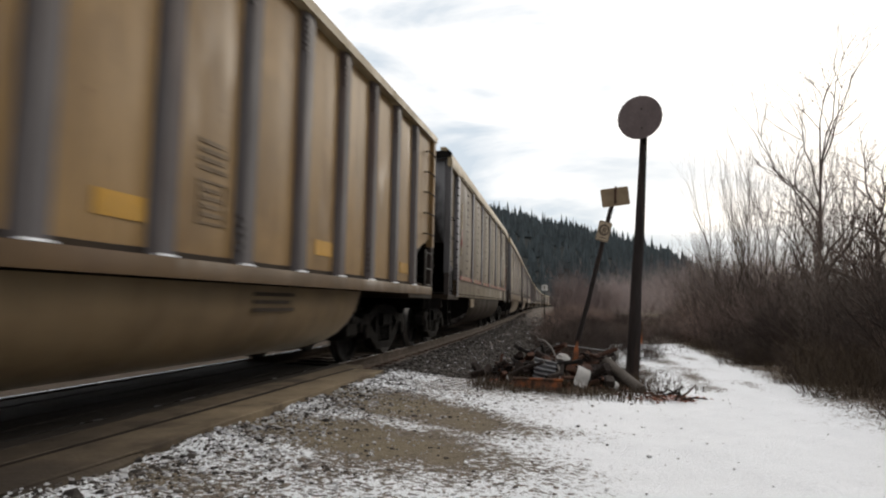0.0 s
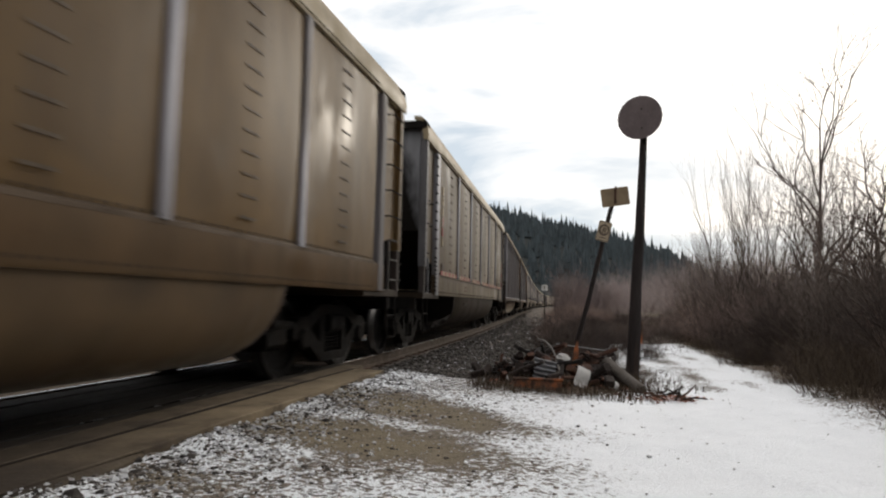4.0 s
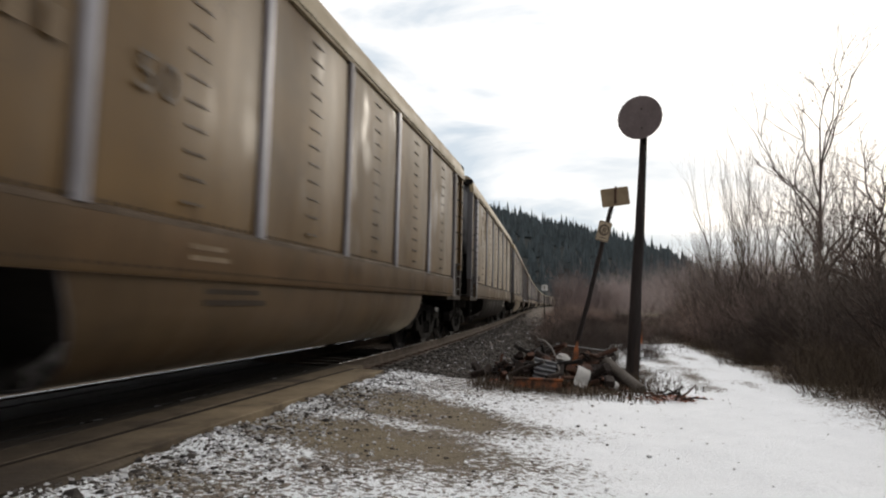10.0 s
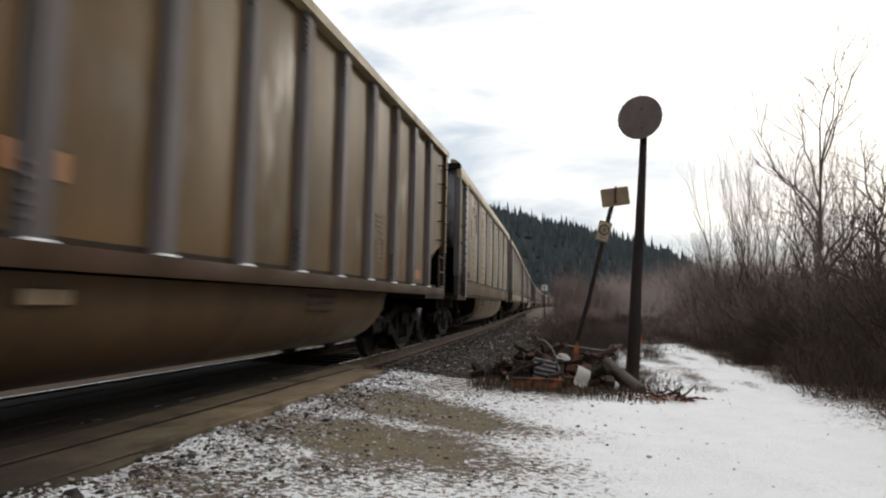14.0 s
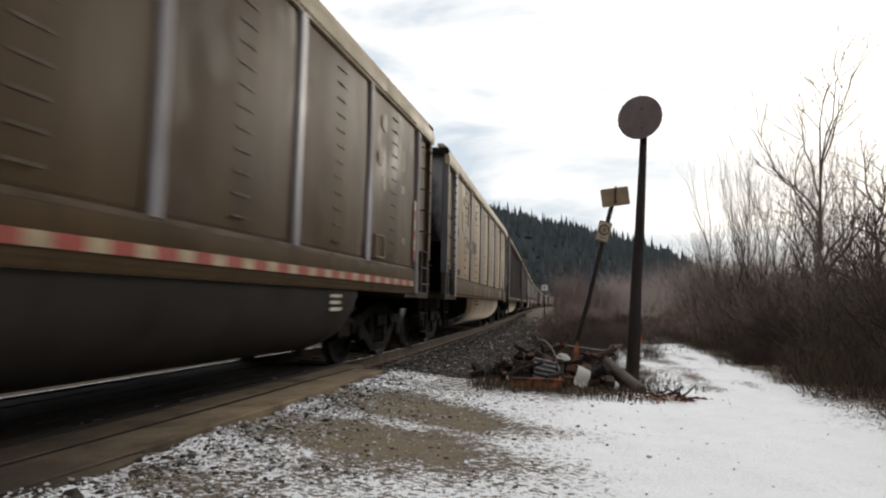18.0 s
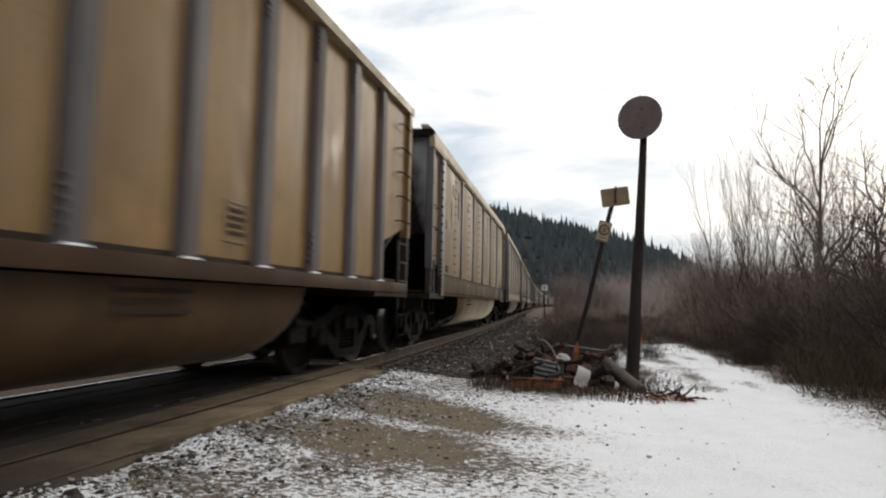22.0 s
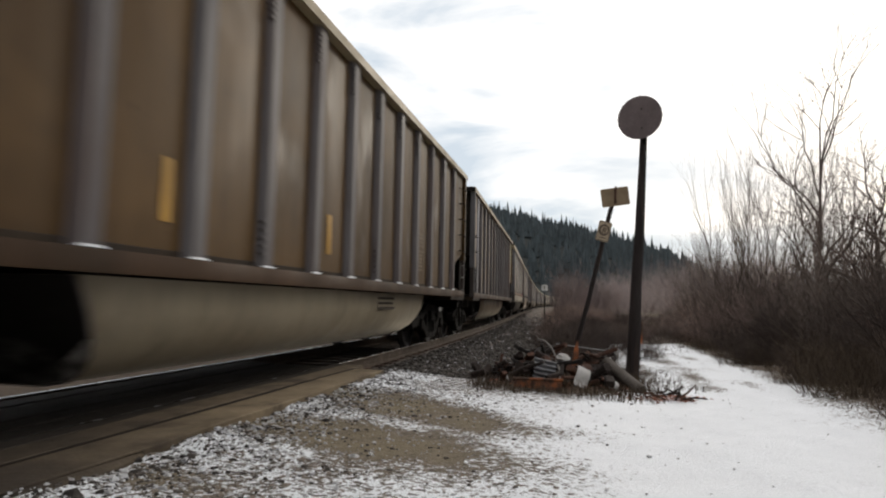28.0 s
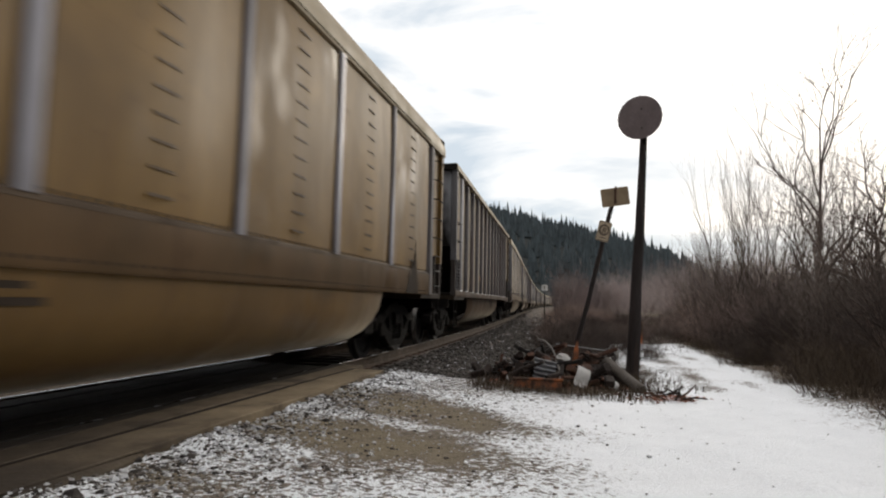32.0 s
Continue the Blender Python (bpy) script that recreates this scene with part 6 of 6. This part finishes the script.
for i in range(70):
    x, y = rp.uniform(0.55, 2.4), rp.uniform(8.15, 9.6)
    q = rp.uniform(0.08, 0.28)
    z = gz(x, y) + rp.uniform(0.04, 0.20)
    a = rp.uniform(0, 6.28)
    timber((x, y, z), (x + q * math.cos(a), y + q * math.sin(a), z + rp.uniform(-0.08, 0.15)), rp.uniform(0.05, 0.14), rp.uniform(0.04, 0.1), 200 + i, "scrap_block",
           rusty if i % 3 == 0 else old_timber, "rust-brown scrap block in the heap" if i % 3 == 0 else "broken block of dark old wood", "scrap")


for i in range(46):
    x = rp.uniform(0.75, 2.45)
    y, q, a = rp.uniform(8.95, 9.75), rp.uniform(0.10, 0.36), rp.uniform(0, 6.28)
    z = gz(x, y) + rp.uniform(0.06, 0.16) + 0.16 * (1.3 < x < 2.4)
    timber((x, y, z), (x + q * math.cos(a), y + q * math.sin(a), z + rp.uniform(-0.14, 0.2)), rp.uniform(0.02, 0.08), rp.uniform(0.02, 0.06), 300 + i, "scrap_block",
           (old_timber, dark_scrap, rusty)[i % 3], "charred broken piece in the scrap heap" if i % 3 == 1 else "splintered dark piece of old wood" if i % 3 == 0 else "rust-brown scrap block in the heap", "scrap")
for i in range(18):
    plant(DARK if i % 2 else LOW, rp.uniform(8.7, 9.9), rp.uniform(2.9, 4.3), rp.uniform(0.14, 0.26) if i % 2 else rp.uniform(0.22, 0.36), "low_brush", "dark dead weeds growing through the scrap heap", "bush", "weeds by the scrap heap")


def barricade():
    ob = thing("orange_crate", None, None, "faded orange plastic crate panel lying in the scrap heap", "crate", m=pose(1.22, 7.98, -0.20, -8, 0, -10))
    part("panel", MB().box(-0.29, 0.29, -0.02, 0.02, 0.0, 0.19, 0.006), orange_plastic, ob)
    part("lip", MB().box(-0.31, 0.31, -0.035, 0.03, 0.17, 0.205, 0.008), orange_plastic, ob)
    for x in (-0.28, -0.1, 0.1, 0.28):
        part("rib", MB().post(x - 0.012, x + 0.012, -0.04, -0.018, 0.0, 0.17, 0.004), orange_plastic, ob)
    part("side", MB().box(-0.29, -0.26, 0.02, 0.34, 0.0, 0.19, 0.006), orange_plastic, ob)
    part("side", MB().box(0.26, 0.29, 0.02, 0.34, 0.0, 0.19, 0.006), orange_plastic, ob)


barricade()


def bleached_log():
    r = random.Random(3)
    pts = [Vector((2.28, 8.75, 0.16)).lerp(Vector((2.49, 7.92, -0.12)), i / 7) + Vector((r.uniform(-0.008, 0.008), 0, r.uniform(-0.006, 0.006))) for i in range(8)]
    thing("log", MB().tube(pts, [0.062 + 0.012 * i / 7 + r.uniform(-0.004, 0.004) for i in range(8)], 14), grey_log, "bleached grey log leaning off the scrap heap", "log")


bleached_log()


def wavy_sheet(name, w, h, waves, amp, material, label, category, m):
    rings = []
    for i in range(waves * 6 + 1):
        f = i / (waves * 6)
        y = amp * math.sin(f * waves * 6.283)
        rings.append([(-w / 2, y - 0.002, h * (f - 0.5)), (w / 2, y - 0.002, h * (f - 0.5)), (w / 2, y + 0.002, h * (f - 0.5)), (-w / 2, y + 0.002, h * (f - 0.5))])
    return thing(name, MB().loft(rings), material, label, category, m=m)


wavy_sheet("corrugated_sheet", 0.30, 0.32, 5, 0.020, tarnished, "small corrugated metal sheet propped in the heap", "sheet", pose(1.36, 8.32, 0.05, -22, 12, 8))


def crumpled(name, size, seed, material, label, category, m):
    r = random.Random(seed)
    rings = []
    for i in range(7):
        f = i / 6
        k = math.sin(math.pi * (0.12 + 0.76 * f))
        rings.append([(size[0] * k * math.cos(a) * r.uniform(0.75, 1.15), size[1] * k * math.sin(a) * r.uniform(0.75, 1.15), size[2] * f + r.uniform(-0.012, 0.012))
                      for a in [j * 0.628 for j in range(10)]])
    return thing(name, MB().loft(rings), material, label, category, m=m, smooth=20)


wavy_sheet("plastic_sheet", 0.19, 0.27, 1, 0.022, scrap_white, "torn white plastic sheet propped in the heap", "sheet", pose(1.82, 8.18, 0.0, -24, 24, 12))
crumpled("grey_sack", (0.075, 0.06, 0.28), 2, scrap_metal, "crumpled grey plastic sack in the heap", "bag", pose(1.93, 8.38, -0.16, 0, -16, 0))
crumpled("white_bucket", (0.11, 0.09, 0.13), 4, scrap_white, "dirty white upturned bucket in the heap", "bucket", pose(1.70, 8.95, 0.11, 0, 20, 0))
crumpled("white_rag", (0.075, 0.06, 0.13), 5, scrap_white, "dirty white rag beside the log", "rag", pose(2.21, 8.12, -0.17))
thing("orange_stake", MB().prism([(-0.035, -0.012), (0.035, -0.012), (0.035, 0.012), (-0.035, 0.012)], "z", 0.0, 0.02).loft(
    [[(x * k, y * k, z) for x, y in ((-0.045, -0.012), (0.045, -0.012), (0.045, 0.012), (-0.045, 0.012))] for k, z in ((1.0, 0.0), (0.9, 0.18), (0.28, 0.36))]),
    orange_plastic, "tapered orange marker stake standing in the heap", "stake", m=pose(1.88, 8.95, 0.06, 0, 6, 15))
thing("pale_bar", MB().tube([(1.72, 9.5, 0.34), (2.1, 9.42, 0.30), (2.50, 9.35, 0.255)], 0.008, 6), scrap_metal, "thin pale metal bar across the scrap heap", "bar")
thing("pale_bar", MB().tube([(2.06, 8.55, 0.01), (2.22, 8.5, -0.02)], 0.012, 6), scrap_metal, "short pale metal bar in the heap", "bar")
thing("pale_bar", MB().tube([(0.86, 8.5, 0.02), (0.90, 8.48, -0.09)], 0.013, 6), scrap_white, "short white rod in the heap", "bar")
thing("hose", MB().tube([(1.40, 9.2, 0.42), (1.49, 9.15, 0.40), (1.58, 9.1, 0.31), (1.63, 9.0, 0.18), (1.64, 8.8, 0.02), (1.60, 8.5, -0.10)], 0.016, 6), wire_mat, "stiff grey hose arching out of the heap", "hose")
thing("bent_rod", MB().tube([(0.82, 8.9, -0.02), (0.86, 8.9, 0.22)], 0.02, 6), rusty, "rusty rod standing in the heap", "rod")
thing("cable", MB().tube([(2.35, 9.3, 0.05), (2.45, 9.2, 0.34), (2.52, 9.2, 0.36), (2.55, 9.15, 0.1)], 0.009, 5), wire_mat, "loop of grey cable at the heap's edge", "cable")
for i in range(12):
    x, y = 2.45 + 0.55 * rp.random(), 7.2 + 0.55 * rp.random()
    a, q = rp.uniform(0, 6.28), rp.uniform(0.12, 0.34)
    z = gz(x, y) + 0.02
    thing("broken_stick", MB().tube([(x, y, z), (x + q * 0.5 * math.cos(a), y + q * 0.3 * math.sin(a), z + rp.uniform(0.02, 0.06)),
                                     (x + q * math.cos(a), y + q * 0.5 * math.sin(a), z + (0.13 if i % 4 == 0 else 0.02))], [0.014, 0.012, 0.008], 6),
          old_timber if i % 3 else rusty, "dark broken stick on the snow", "stick", "sticks beside the log")


def litter(count, seed):
    r = np.random.RandomState(seed)
    vs, fs = [], []
    for _ in range(count):
        x, y = r.normal(2.62, 0.2), r.normal(7.42, 0.12)
        if r.uniform() < 0.5:
            x, y = r.uniform(0.6, 2.5), r.uniform(8.0, 8.5)
        z, k, a = gz(x, y) + 0.012, r.uniform(0.012, 0.035), r.uniform(0, 6.28)
        o = len(vs)
        for j in range(4):
            b = a + j * 1.571
            vs.append((x + k * math.cos(b), y + k * 0.7 * math.sin(b), z + r.uniform(0, 0.02)))
        fs += [(o, o + 1, o + 2), (o, o + 2, o + 3)]
    me = bpy.data.meshes.new("leaf_litter")
    me.from_pydata(vs, [], fs)
    me.materials.append(leaf_litter)
    tagged(new("leaf_litter", me), "red-brown litter and wood chips on the snow", "litter", kind="stuff")


litter(420, 6)


def motions():
    times = [i * 0.5 for i in range(65)]
    for k, car in CARS:
        walk(car, [(t, car_pose(k, t)) for t in times])
        # wheels turn while the car is close enough for it to show
        frames_ = [q for q in range(0, 961) if -16.0 < car_s(k, q / 30.0) < 34.0]
        if len(frames_) < 3:
            continue
        s0 = car_s(k, frames_[0] / 30.0)
        turned = [(q / 30.0, math.degrees((car_s(k, q / 30.0) - s0) / WHEEL_R)) for q in frames_]
        rows = ([(0.0, turned[0][1])] if turned[0][0] > 0 else []) + turned + ([(32.0, turned[-1][1])] if turned[-1][0] < 32 else [])
        for w in car.children_recursive:
            if w.name.startswith("wheelset"):
                x = w.location.x
                walk(w, [(t, pose(x, 0, WHEEL_R, 0, 0, 0) @ Matrix.Rotation(radians(a), 4, "Y")) for t, a in rows])


motions()
